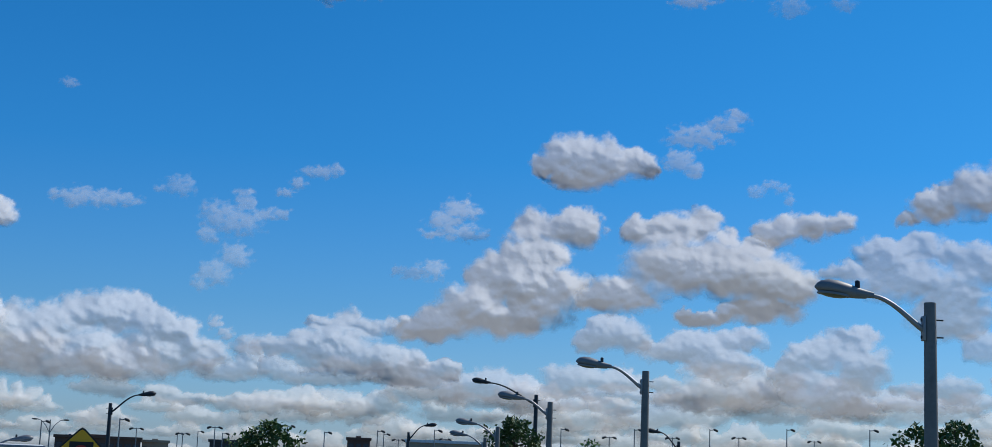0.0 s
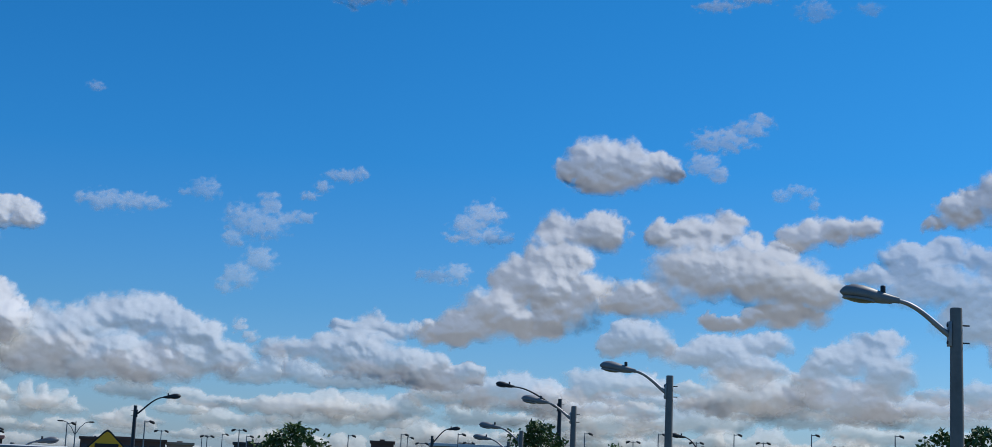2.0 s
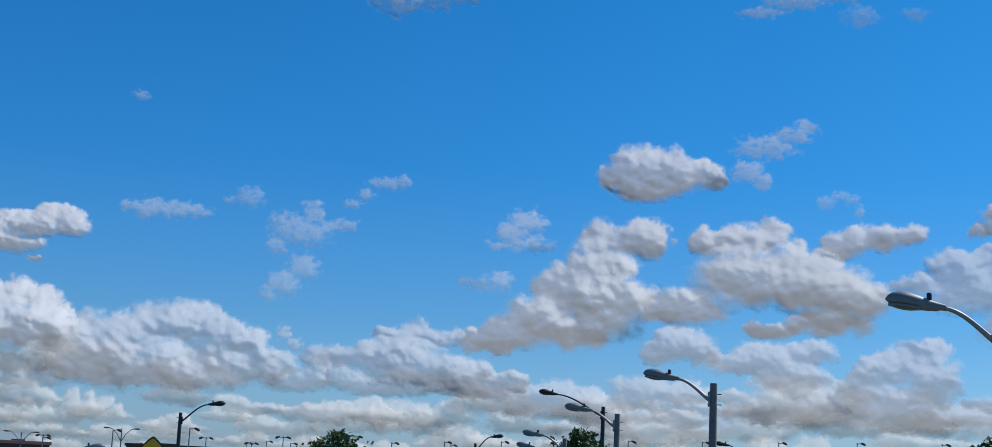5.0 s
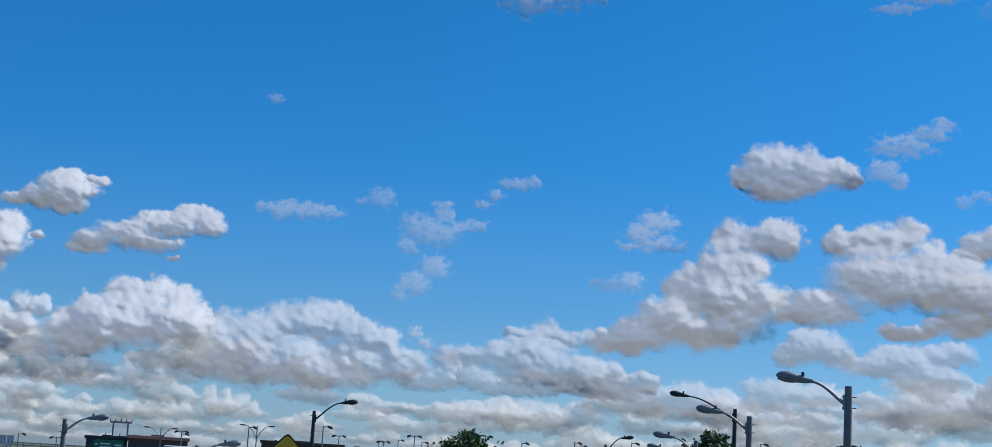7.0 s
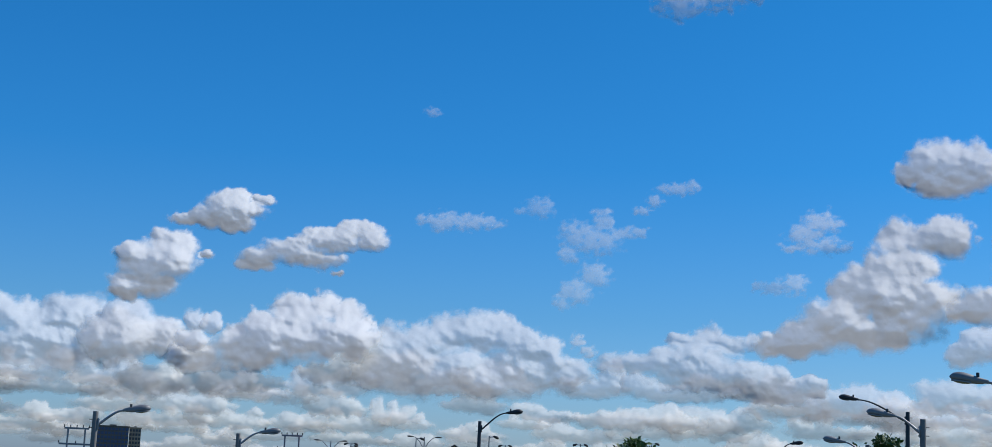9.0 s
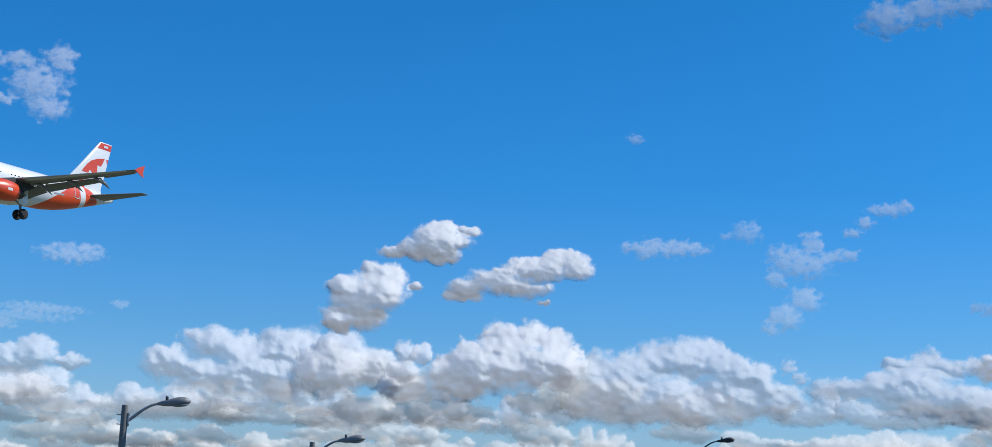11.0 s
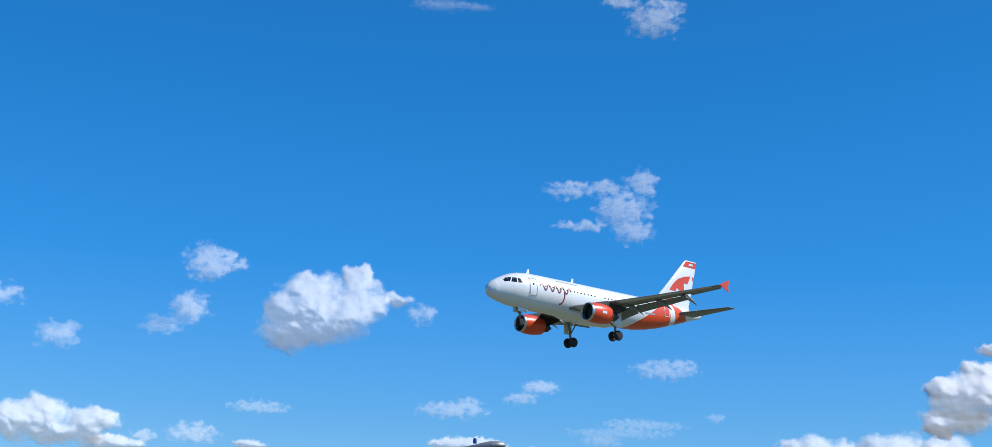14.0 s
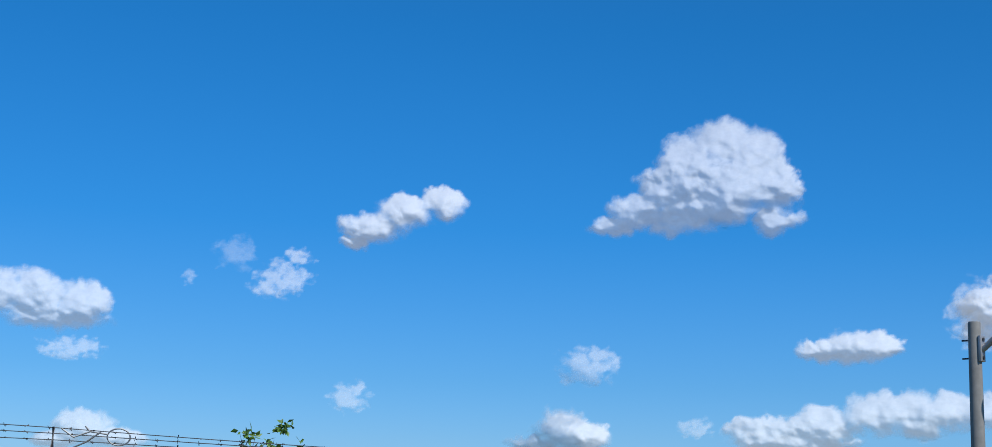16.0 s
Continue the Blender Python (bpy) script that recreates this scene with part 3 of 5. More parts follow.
    def from_art(pts):
        return [((px / 2.85 + 285) / 18.6, (157.6 - py / 2.85) / 18.6 + 0.35) for px, py in pts]
    fin_patch("red_patch", from_art([(690, 268), (705, 245), (735, 210), (770, 182), (830, 158), (890, 147), (875, 180), (860, 205), (826, 202), (828, 285), (790, 262), (757, 245), (748, 268)]), "orange-red jagged leaf shape")
    fin_patch("red_patch", from_art([(683, 280), (715, 320), (700, 345), (740, 372), (702, 388), (690, 420), (680, 380), (676, 330)]), "orange-red jagged leaf shape")
    fin_patch("red_patch", from_art([(905, 150), (925, 148), (918, 184)]), "orange-red jagged leaf shape")
    fin_patch("red_tip", [(30.35, 7.1), (33.4, 7.1), (33.4, 7.84), (31.05, 7.84)], "orange-red band at the fin top")
    fin_patch("red_patch", [(25.0, 1.9), (27.0, 2.0), (27.15, 2.7), (26.5, 2.85)], "orange-red fin root")
    for side in (-1, 1):
        part("marking_bar", box_bm(31.75, 32.45, side * 0.1 - 0.005, side * 0.1 + 0.005, 7.35, 7.6), M_WHITE, fin, "pale marking bar", Matrix.Translation((0, side * 0.02, 0)), smooth=False)
    # nose wheels
    gear = part("nose_gear", tube([(4.75, 0, -1.6), (5.0, 0, -2.6), (5.07, 0, -3.55)], [0.13, 0.11, 0.07], 12), M_GREY, ob, "grey nose landing gear leg")
    part("drag_strut", tube([(4.2, 0, -1.7), (4.95, 0, -2.75)], 0.06, 8), M_GREY, gear)
    part("landing_light", tube([(4.83, -0.16, -2.35), (4.95, -0.16, -2.35)], 0.1, 14), M_SILVER, gear)
    part("landing_light", tube([(4.83, 0.16, -2.35), (4.95, 0.16, -2.35)], 0.1, 14), M_SILVER, gear)
    for side in (-1, 1):
        part("gear_door", box_bm(4.3, 5.6, side * 0.42 - 0.02, side * 0.42 + 0.02, -2.45, -1.85, 0.015), M_WHITE, gear)
        w = wheel("wheel", 5.07, side * 0.24, -3.55, 0.39, 0.22, gear)
        part("hub", tube([(5.07, side * 0.24 - 0.1, -3.55), (5.07, side * 0.24 + 0.1, -3.55)], 0.2, 14), M_SILVER, w, "bright metal hub")
    return ob


airliner()


# ---- yard lights, signs and buildings along the horizon ----
M_STEEL = material("galvanised_steel", (0.26, 0.27, 0.28), 0.5, 0.6, colour2=(0.18, 0.19, 0.2), scale=3)
M_BRICK = material("brown_brick", (0.16, 0.085, 0.06), 0.9, colour2=(0.11, 0.065, 0.05), scale=0.6, bump=0.3, bump_scale=12)
M_TAN = material("tan_render", (0.42, 0.34, 0.24), 0.9, colour2=(0.34, 0.27, 0.2), scale=0.5)
M_TOWER = material("brown_grey_concrete", (0.17, 0.145, 0.12), 0.9, colour2=(0.12, 0.1, 0.085), scale=0.2)
M_DARKWALL = material("dark_cladding", (0.045, 0.045, 0.05), 0.5, colour2=(0.03, 0.03, 0.034), scale=0.8)
M_REDROOF = material("faded_red_roof", (0.72, 0.28, 0.22), 0.8, colour2=(0.6, 0.23, 0.18), scale=0.7)
M_PANE = material("window_glass", (0.03, 0.045, 0.07), 0.1, scale=1.0)
M_BLUEGLASS = material("blue_curtain_glass", (0.03, 0.08, 0.2), 0.12, colour2=(0.02, 0.055, 0.15), scale=0.3)
M_TILE = material("clay_roof_tile", (0.42, 0.13, 0.06), 0.85, colour2=(0.30, 0.10, 0.05), scale=3, bump=0.3, vary=0.25)
M_MORTAR = material("pale_mortar", (0.55, 0.48, 0.40), 0.9, colour2=(0.45, 0.38, 0.3), scale=5)
M_YELLOW = material("amber_sign_face", (0.95, 0.46, 0.012), 0.45, colour2=(0.88, 0.42, 0.012), scale=2)
M_SIGNBLACK = material("sign_black", (0.012, 0.012, 0.012), 0.5, scale=3)
M_SIGNRED = material("sign_red", (0.5, 0.03, 0.02), 0.45, scale=3)
M_GREEN = material("green_sign_face", (0.0, 0.16, 0.09), 0.45, colour2=(0.0, 0.13, 0.075), scale=1)
M_SIGNWHITE = material("sign_white", (0.8, 0.8, 0.78), 0.45, scale=3)
M_BARK = material("bark", (0.12, 0.085, 0.055), 0.9, colour2=(0.07, 0.05, 0.035), scale=6, bump=0.5)
M_LEAF = material("green_leaves", (0.09, 0.15, 0.03), 0.55, colour2=(0.045, 0.085, 0.016), scale=0.8, vary=0.35)
M_LEAF2 = material("young_leaves", (0.13, 0.24, 0.035), 0.5, colour2=(0.06, 0.12, 0.02), scale=0.8, vary=0.3)


def yard_light(az, dist, top, sort):
    ob = thing("yard_light", {"single": "slim steel yard light with one dark head", "twin": "slim steel yard light with twin floodlights", "double": "tall steel light with two spreading arms"}[sort], "lamp post", group="yard lights on the horizon", at=polar(az, dist), yaw=az)
    part("post", tube([(0, 0, 0), (0, 0, top)], [0.12, 0.06], 10), M_STEEL, ob)
    if sort == "double":
        for s in (-1, 1):
            arm = part("arm", tube([(0, 0, top - 1.6), (s * 0.5, 0, top - 0.7), (s * 1.1, 0, top - 0.1), (s * 1.5, 0, top)], [0.05, 0.045, 0.04, 0.04], 8), M_STEEL, ob)
            part("lamp_head", loft([[(s * (1.35 + 0.8 * q), 0.16 * r * math.cos(2 * math.pi * k / 12), top + 0.02 * q + 0.1 * r * math.sin(2 * math.pi * k / 12)) for k in range(12)] for q, r in ((0, 0.3), (0.3, 0.8), (0.7, 1), (0.95, 0.7), (1.05, 0.1))]), M_DARKSTEEL, arm)
    else:
        for s in ((-1, 1) if sort == "twin" else (1,)):
            arm = part("arm", tube([(0, 0, top - 0.15), (s * 0.55, 0, top - 0.1)], 0.05, 8), M_STEEL, ob)
            part("floodlight", loft([[(s * (0.45 + q), 0.2 * r * math.cos(2 * math.pi * k / 10), top - 0.05 - 0.3 * q + 0.18 * r * math.sin(2 * math.pi * k / 10)) for k in range(10)] for q, r in ((0, 0.35), (0.15, 0.85), (0.5, 1), (0.62, 0.6))]), M_DARKSTEEL, arm, "dark box floodlight")
    return ob


yard_light(16.15, 190, 8.98, "double")
yard_light(16.46, 190, 8.86, "single")
yard_light(13.70, 170, 9.07, "single")
yard_light(13.08, 230, 9.04, "twin")
yard_light(11.40, 230, 8.57, "twin")
yard_light(11.59, 260, 8.94, "single")
yard_light(10.85, 260, 9.39, "single")
yard_light(10.24, 210, 9.33, "twin")
yard_light(9.95, 230, 8.81, "single")
yard_light(7.56, 210, 9.91, "twin")
yard_light(6.17, 210, 9.24, "single")
yard_light(4.18, 210, 9.70, "single")
yard_light(3.94, 240, 9.85, "single")
yard_light(3.38, 240, 9.04, "twin")
yard_light(2.03, 200, 9.87, "single")
yard_light(1.61, 260, 9.75, "twin")
yard_light(-2.76, 200, 10.66, "single")
yard_light(-4.59, 220, 10.24, "twin")
yard_light(-5.53, 200, 10.92, "single")
yard_light(-6.96, 220, 10.47, "twin")
yard_light(-8.35, 200, 11.26, "single")
yard_light(-9.43, 220, 10.80, "twin")
yard_light(-11.19, 200, 11.58, "single")
yard_light(-12.19, 240, 11.08, "twin")
yard_light(-14.19, 190, 11.51, "single")
yard_light(19.66, 200, 8.13, "double")
yard_light(18.91, 210, 7.75, "single")
yard_light(24.67, 230, 6.53, "single")
yard_light(23.34, 240, 6.35, "twin")
yard_light(18.90, 230, 8.30, "twin")


def building(az0, az1, dist, top, wall, label, name="building", rows=2, cols=8, roof=None, pane=M_PANE, deep=14.0, sides=0.0):
    """A block with a parapet, its storeys of set-in windows and a roof."""
    mid = (az0 + az1) / 2
    w = dist * math.tan(radians(abs(az0 - az1)) / 2)
    ob = thing(name, label, "building", group="buildings on the horizon", at=polar(mid, dist), yaw=mid)
    part("wall", box_bm(-w, w, 0, deep, 0, top - 0.5, 0.03), wall, ob, smooth=False)
    part("roof", box_bm(-w - 0.3, w + 0.3, -0.3, deep + 0.3, top - 0.497, top, 0.04), roof or wall, ob, smooth=False)
    part("roof_box", box_bm(-w * 0.25, w * 0.2, deep * 0.3, deep * 0.7, top - 0.003, top + 0.035 * top, 0.03), wall, ob, smooth=False)
    sw, sh = 2 * w / cols, (top - 0.8) / rows
    bm = box_bm(-sw * 0.36, sw * 0.36, -0.06, 0.1, -sh * 0.3, sh * 0.3)
    first = None
    for r in range(rows):
        for c in range(cols):
            m = Matrix.Translation((-w + sw * (c + 0.5), 0, sh * (r + 0.55)))
            if first is None:
                first = part("window", bm, pane, ob, "", m, smooth=False)
            else:
                q = new("window", first.data)
                q.parent, q.matrix_basis = ob, m
    return ob


building(15.95, 12.9, 290, 8.2, M_BRICK, "low brown brick building with a flat roof", cols=10)
building(12.85, 11.9, 296, 7.9, M_TAN, "low tan rendered building beside the brick block", cols=4)
building(10.4, 9.2, 300, 8.5, M_DARKWALL, "low dark blue-grey flat-roofed building", cols=6)
building(5.3, 4.45, 310, 10.1, M_BRICK, "brown brick stair tower of a flat building", cols=3, rows=3)
building(3.1, 0.2, 260, 9.4, M_TAN, "long tan building with pale flat roof edge", cols=16, roof=M_SIGNWHITE)
building(22.3, 20.85, 250, 6.95, M_DARKWALL, "dark glazed low building beside the road", cols=5, rows=2)
building(20.8, 18.65, 245, 7.35, M_BRICK, "brown building with a faded red roof", cols=8, rows=2, roof=M_REDROOF)
building(28.22, 27.1, 900, 20.0, M_TOWER, "distant apartment tower with dark blue glass bays", name="apartment_tower", cols=9, rows=8, pane=M_BLUEGLASS)
building(27.08, 26.66, 905, 19.7, M_TAN, "tan concrete wing of the distant apartment tower", name="apartment_tower", cols=4, rows=8)
building(15.6, 15.25, 2600, 30.0, M_BLUEGLASS, "hazy far city tower", name="far_tower", cols=4, rows=9)
building(15.2, 15.0, 2650, 25.0, M_STEEL, "hazy far city tower", name="far_tower", cols=3, rows=8)
building(14.85, 14.7, 2600, 24.0, M_BLUEGLASS, "hazy far city tower", name="far_tower", cols=3, rows=8)


def gantry(az, dist, top, half):
    """A steel portal frame that carries lines."""
    ob = thing("line_gantry", "grey steel portal frame for overhead lines", "gantry", group="line gantries", at=polar(az, dist), yaw=az)
    for s in (-1, 1):
        part("leg", tube([(s * half * 0.72, 0, 0), (s * half * 0.68, 0, top)], 0.14, 8), M_STEEL, ob)
    for z, h in ((top, 1.0), (top - 2.4, 1.35)):
        bar = part("crossbar", box_bm(-half * h, half * h, -0.12, 0.12, z - 0.16, z + 0.12, 0.02), M_STEEL, ob, smooth=False)
        for k in range(5):
            x = -half * h + half * h * k / 2
            part("insulator", tube([(x, 0, z + 0.1), (x, 0, z + 0.5)], 0.08, 8), M_DARKSTEEL, bar)


def overpass(az0, az1, dist, top):
    """A raised road's parapet with posts and a rail."""
    mid, half = (az0 + az1) / 2, dist * math.tan(radians(abs(az0 - az1)) / 2)
    ob = thing("overpass", "grey concrete overpass parapet with a steel rail", "overpass", at=polar(mid, dist), yaw=mid)
    part("deck", box_bm(-half, half, 0, 9, top - 2.6, top - 1.4, 0.05), M_CONCRETE, ob, smooth=False)
    part("parapet", box_bm(-half, half, -0.3, -0.003, top - 2.2, top - 0.75, 0.04), M_CONCRETE, ob, smooth=False)
    n = max(3, round(2 * half / 2.4))
    first = None
    for k in range(n):
        m = Matrix.Translation((-half + 2 * half * (k + 0.5) / n, -0.15, 0))
        if first is None:
            first = part("rail_post", box_bm(-0.06, 0.06, -0.06, 0.06, top - 0.752, top - 0.05), M_STEEL, ob, "", m, smooth=False)
        else:
            q = new("rail_post", first.data)
            q.parent, q.matrix_basis = ob, m
    for z in (top - 0.05, top - 0.4):
        part("rail", tube([(-half, -0.15, z), (half, -0.15, z)], 0.06, 8), M_STEEL, ob)
    for k in range(max(2, round(half / 9))):
        x = -half + 2 * half * (k + 0.5) / max(2, round(half / 9))
        part("pier", tube([(x, 4, 0), (x, 4, top - 2.598)], 0.6, 14), M_CONCRETE, ob)


overpass(33.0, 22.4, 235, 5.2)


def sign_backs(az, dist, z0, z1, half):
    """A row of road sign panels seen from behind, on two posts with a rail."""
    ob = thing("road_sign_backs", "pale grey road sign panels seen from behind on steel posts", "road sign", at=polar(az, dist), yaw=az)
    for s in (-1, 1):
        part("post", tube([(s * half * 0.8, 0.12, 0), (s * half * 0.8, 0.12, z1)], 0.1, 8), M_STEEL, ob)
    for k in range(4):
        x = -half + half * k / 2
        panel = part("panel", box_bm(x + 0.03, x + half / 2 - 0.03, -0.04, 0.0, z0, z1, 0.01), M_SIGNWHITE, ob, smooth=False)
        for q in (0.3, 0.7):
            part("stiffener", box_bm(x + half / 2 * q - 0.03, x + half / 2 * q + 0.03, -0.09, -0.042, z0, z1), M_STEEL, panel, smooth=False)
    part("rail", tube([(-half * 1.3, 0.0, z0 - 0.3), (half * 1.3, 0.0, z0 - 0.3)], 0.07, 8), M_STEEL, ob)


sign_backs(25.32, 220, 4.75, 6.1, 1.98)
gantry(21.12, 260, 9.45, 1.75)
gantry(28.95, 240, 8.7, 1.85)


def warning_sign(az, dist, top):
    """A yellow diamond with a signal on it, on a steel post."""
    x, y, _ = polar(az, dist)
    ob = thing("warning_sign", "amber diamond road sign with a black and red signal symbol", "road sign", at=(x, y, rise(x, y)), yaw=az)
    top -= rise(x, y)
    h = 0.53
    c = top - h
    part("post", box_bm(-0.03, 0.03, 0.03, 0.07, 0, top - 0.1, 0.005), M_STEEL, ob, smooth=False)

    def diamond(r, y0, y1):
        bm = bmesh.new()
        ring = []
        for k in range(4):
            for j in (-2, -1, 0, 1, 2):
                a = math.pi / 2 * k + j * 0.035
                q = r * (1 - 0.02 * abs(j))
                ring.append((q * math.cos(a) - (0), q * math.sin(a)))
        f = [bm.verts.new((px, y0, c + pz)) for px, pz in ring]
        g = [bm.verts.new((px, y1, c + pz)) for px, pz in ring]
        bm.faces.new(f), bm.faces.new(g[::-1])
        for i in range(len(f)):
            bm.faces.new((f[i], f[(i + 1) % len(f)], g[(i + 1) % len(f)], g[i]))
        bmesh.ops.recalc_face_normals(bm, faces=bm.faces[:])
        return bm
    part("border", diamond(h, 0.006, 0.03), M_SIGNBLACK, ob, "thin black border", smooth=False)
    face = part("face", diamond(h * 0.955, 0.0, 0.02), M_YELLOW, ob, smooth=False)
    part("signal_symbol", box_bm(-0.13, 0.13, -0.008, 0.004, c - 0.37, c + 0.37, 0.003), M_SIGNBLACK, face, "black signal box symbol", smooth=False)
    for z, m in ((0.24, M_SIGNRED), (0.0, M_YELLOW), (-0.24, M_GREEN)):
        part("signal_spot", loft([[(0.095 * math.cos(2 * math.pi * k / 16), y0, c + z + 0.095 * math.sin(2 * math.pi * k / 16)) for k in range(16)] for y0 in (-0.013, -0.006)]), m, face, smooth=False)


warning_sign(15.0, 17.5, 5.75)


def highway_sign(az, dist, top):
    ob = thing("highway_sign", "green highway sign with white bars on steel posts", "road sign", at=polar(az, dist), yaw=az)
    for s in (-1, 1):
        part("post", tube([(s * 1.4, 0.1, 0), (s * 1.4, 0.1, top - 0.2)], 0.1, 8), M_STEEL, ob)
    part("panel", box_bm(-2.2, 2.2, -0.05, 0.0, top - 1.6, top, 0.015), M_GREEN, ob, smooth=False)
    for x0, x1, z in ((-1.9, -1.5, 0.55), (-1.2, 0.3, 0.45), (-1.2, 0.5, 0.95), (0.9, 1.9, 0.6)):
        part("lettering_bar", box_bm(x0, x1, -0.058, -0.052, top - z - 0.25, top - z), M_SIGNWHITE, ob, "white bar", smooth=False)


highway_sign(21.5, 230, 6.3)


def trailer(az, dist, top):
    ob = thing("box_trailer", "white box trailer parked beside the road", "trailer", at=polar(az, dist), yaw=az + 4)
    part("body", box_bm(-2.6, 0.9, 0, 2.3, 0.9, top, 0.12), M_SIGNWHITE, ob)
    part("roof_rail", box_bm(-2.62, 0.92, -0.03, 0.05, top - 0.12, top - 0.04, 0.01), M_ALU, ob)
    for x in (-2.0, -1.0):
        w = part("wheel", tube([(x, 0.1, 0.5), (x, 0.4, 0.5)], 0.5, 18), M_TYRE, ob)
        part("rim", tube([(x, 0.07, 0.5), (x, 0.12, 0.5)], 0.27, 14), M_ALU, w)
    part("landing_leg", box_bm(0.2, 0.35, 0.2, 0.35, 0, 1.12), M_STEEL, ob)


trailer(17.1, 62, 5.64)


def tiled_house(az, dist, ridge):
    """A house whose clay-tiled ridge shows."""
    ob = thing("tiled_house", "house with a red clay tile roof and mortared ridge", "house", at=polar(az, dist), yaw=az)
    part("wall", box_bm(-2.9, 2.9, -2.2, 2.2, 0, ridge - 1.5, 0.02), M_TAN, ob, smooth=False)
    roof = part("roof", loft([[(x, -2.7, ridge - 1.62), (x, 0, ridge - 0.12), (x, 2.7, ridge - 1.62), (x, 2.7, ridge - 1.75), (x, -2.7, ridge - 1.75)] for x in (-3.1, 3.1)]), M_MORTAR, ob, smooth=False)
    cap = [[(q, 0.13 * r * math.cos(math.pi * k / 8), ridge - 0.16 + 0.15 * r * math.sin(math.pi * k / 8)) for k in range(9)] for q, r in ((0, 1.0), (0.4, 0.82), (0.4, 0.7), (0, 0.86))]
    me = None
    for k in range(16):
        if me is None:
            me = part("ridge_tile", loft(cap), M_TILE, roof, "", Matrix.Translation((-3.1 + 0.385 * k, 0, 0))).data
        else:
            q = new("ridge_tile", me)
            q.parent, q.matrix_basis = roof, Matrix.Translation((-3.1 + 0.385 * k, 0, random.uniform(-0.008, 0.008)))
    tile, tm = [[(0.13 * math.cos(math.pi * k / 6), -y, 0.06 * math.sin(math.pi * k / 6) + z) for k in range(7)] for y, z in ((0, 0.03), (0.42, 0.0))], None
    for side in (0, 180):
        for row in range(7):
            for c in range(22):
                m = pose(0, 0, 0, 0, 0, side) @ Matrix.Translation((-2.95 + 0.28 * c, -0.1 - 0.37 * row, ridge - 0.17 - 0.205 * row)) @ pose(0, 0, 0, 29)
                if tm is None:
                    tm = part("roof_tile", loft(tile), M_TILE, roof, "", m).data
                else:
                    q = new("roof_tile", tm)
                    q.parent, q.matrix_basis = roof, m


tiled_house(47.3, 34, 5.97)


# ---- trees ----
def tree(az, dist, top, wide, label, leaves=8000, leaf=0.11, mat=M_LEAF, seed=1, crown=None, name="tree"):
    """Tapered trunk, limbs, twigs and a ragged crown of single leaves on the twigs."""
    rs = random.Random(seed)
    x, y, _ = polar(az, dist)
    base = rise(x, y)
    ob = thing(name, label, "tree" if name == "tree" else "shrub", at=(x, y, base))
    top -= base
    crown = crown or wide * 1.15
    low = top - crown
    bmw = tube([(0, 0, 0), (0.05, 0.02, low * 0.5), (0, 0.04, low + crown * 0.3), (0.02, 0, low + crown * 0.75)], [wide * 0.05, wide * 0.042, wide * 0.03, wide * 0.008], 10)
    tips = []
    limbs = bmesh.new()
    for k in range(16):
        a = 2.4 * k + rs.uniform(-0.4, 0.4)
        f = (k + 0.5) / 16
        z0 = low + crown * (0.05 + 0.62 * f)
        reach = wide / 2 * (0.55 + 0.5 * math.sin(math.pi * (0.15 + 0.75 * f))) * rs.uniform(0.65, 1.05)
        z1 = min(z0 + crown * rs.uniform(0.1, 0.34), top - 0.02)
        p1 = Vector((math.cos(a) * reach, math.sin(a) * reach, z1))
        pm = Vector((math.cos(a) * reach * 0.5, math.sin(a) * reach * 0.5, z0 + (z1 - z0) * 0.35))
        t = tube([(0, 0, z0), tuple(pm), tuple(p1)], [wide * 0.018, wide * 0.012, wide * 0.004], 6)
        me = bpy.data.meshes.new("limb")
        t.to_mesh(me)
        t.free()
        limbs.from_mesh(me)
        bpy.data.meshes.remove(me)
        tips += [(pm, reach * 0.3), (p1, reach * 0.34), ((pm + p1) / 2, reach * 0.34)]
    tips += [(Vector((rs.uniform(-0.1, 0.1) * wide, rs.uniform(-0.1, 0.1) * wide, top - crown * rs.uniform(0.03, 0.15))), wide * 0.12) for _ in range(6)]
    if name == "tree":
        for _ in range(60):
            a, f = rs.uniform(0, 6.283), rs.uniform(-0.5, 1)
            w = math.sqrt(max(0.0, 1 - f * f)) * rs.uniform(0.75, 1.0)
            tips.append((Vector((math.cos(a) * w * wide * 0.43, math.sin(a) * w * wide * 0.43, top - crown / 2 + f * crown * 0.45)), wide * rs.uniform(0.07, 0.13)))
    trunk = part("trunk", bmw, M_BARK, ob)
    part("limbs", limbs, M_BARK, trunk)
    vs, fs = [], []
    for k in range(leaves):
        c, r = rs.choice(tips)
        d = Vector((rs.gauss(0, 1), rs.gauss(0, 1), rs.gauss(0, 0.8)))
        p = c + d.normalized() * r * rs.random() ** 0.5
        p.z = min(p.z, top)
        n = Vector((rs.gauss(0, 1), rs.gauss(0, 1), rs.gauss(0.5, 1))).normalized()
        t = n.orthogonal().normalized()
        t.rotate(Matrix.Rotation(rs.uniform(0, 6.28), 3, n))
        b = n.cross(t)
        s = leaf * rs.uniform(0.6, 1.25)
        i = len(vs)
        vs += [tuple(p), tuple(p + t * s * 0.5 + b * s * 0.32 + n * s * 0.08), tuple(p + t * s * 1.15), tuple(p + t * s * 0.5 - b * s * 0.32 + n * s * 0.08)]
        fs += [(i, i + 1, i + 2), (i, i + 2, i + 3)]
    me = bpy.data.meshes.new("crown")
    me.from_pydata(vs, [], fs)
    me.materials.append(mat)
    cr = new("crown", me)
    cr.parent = ob
    return ob


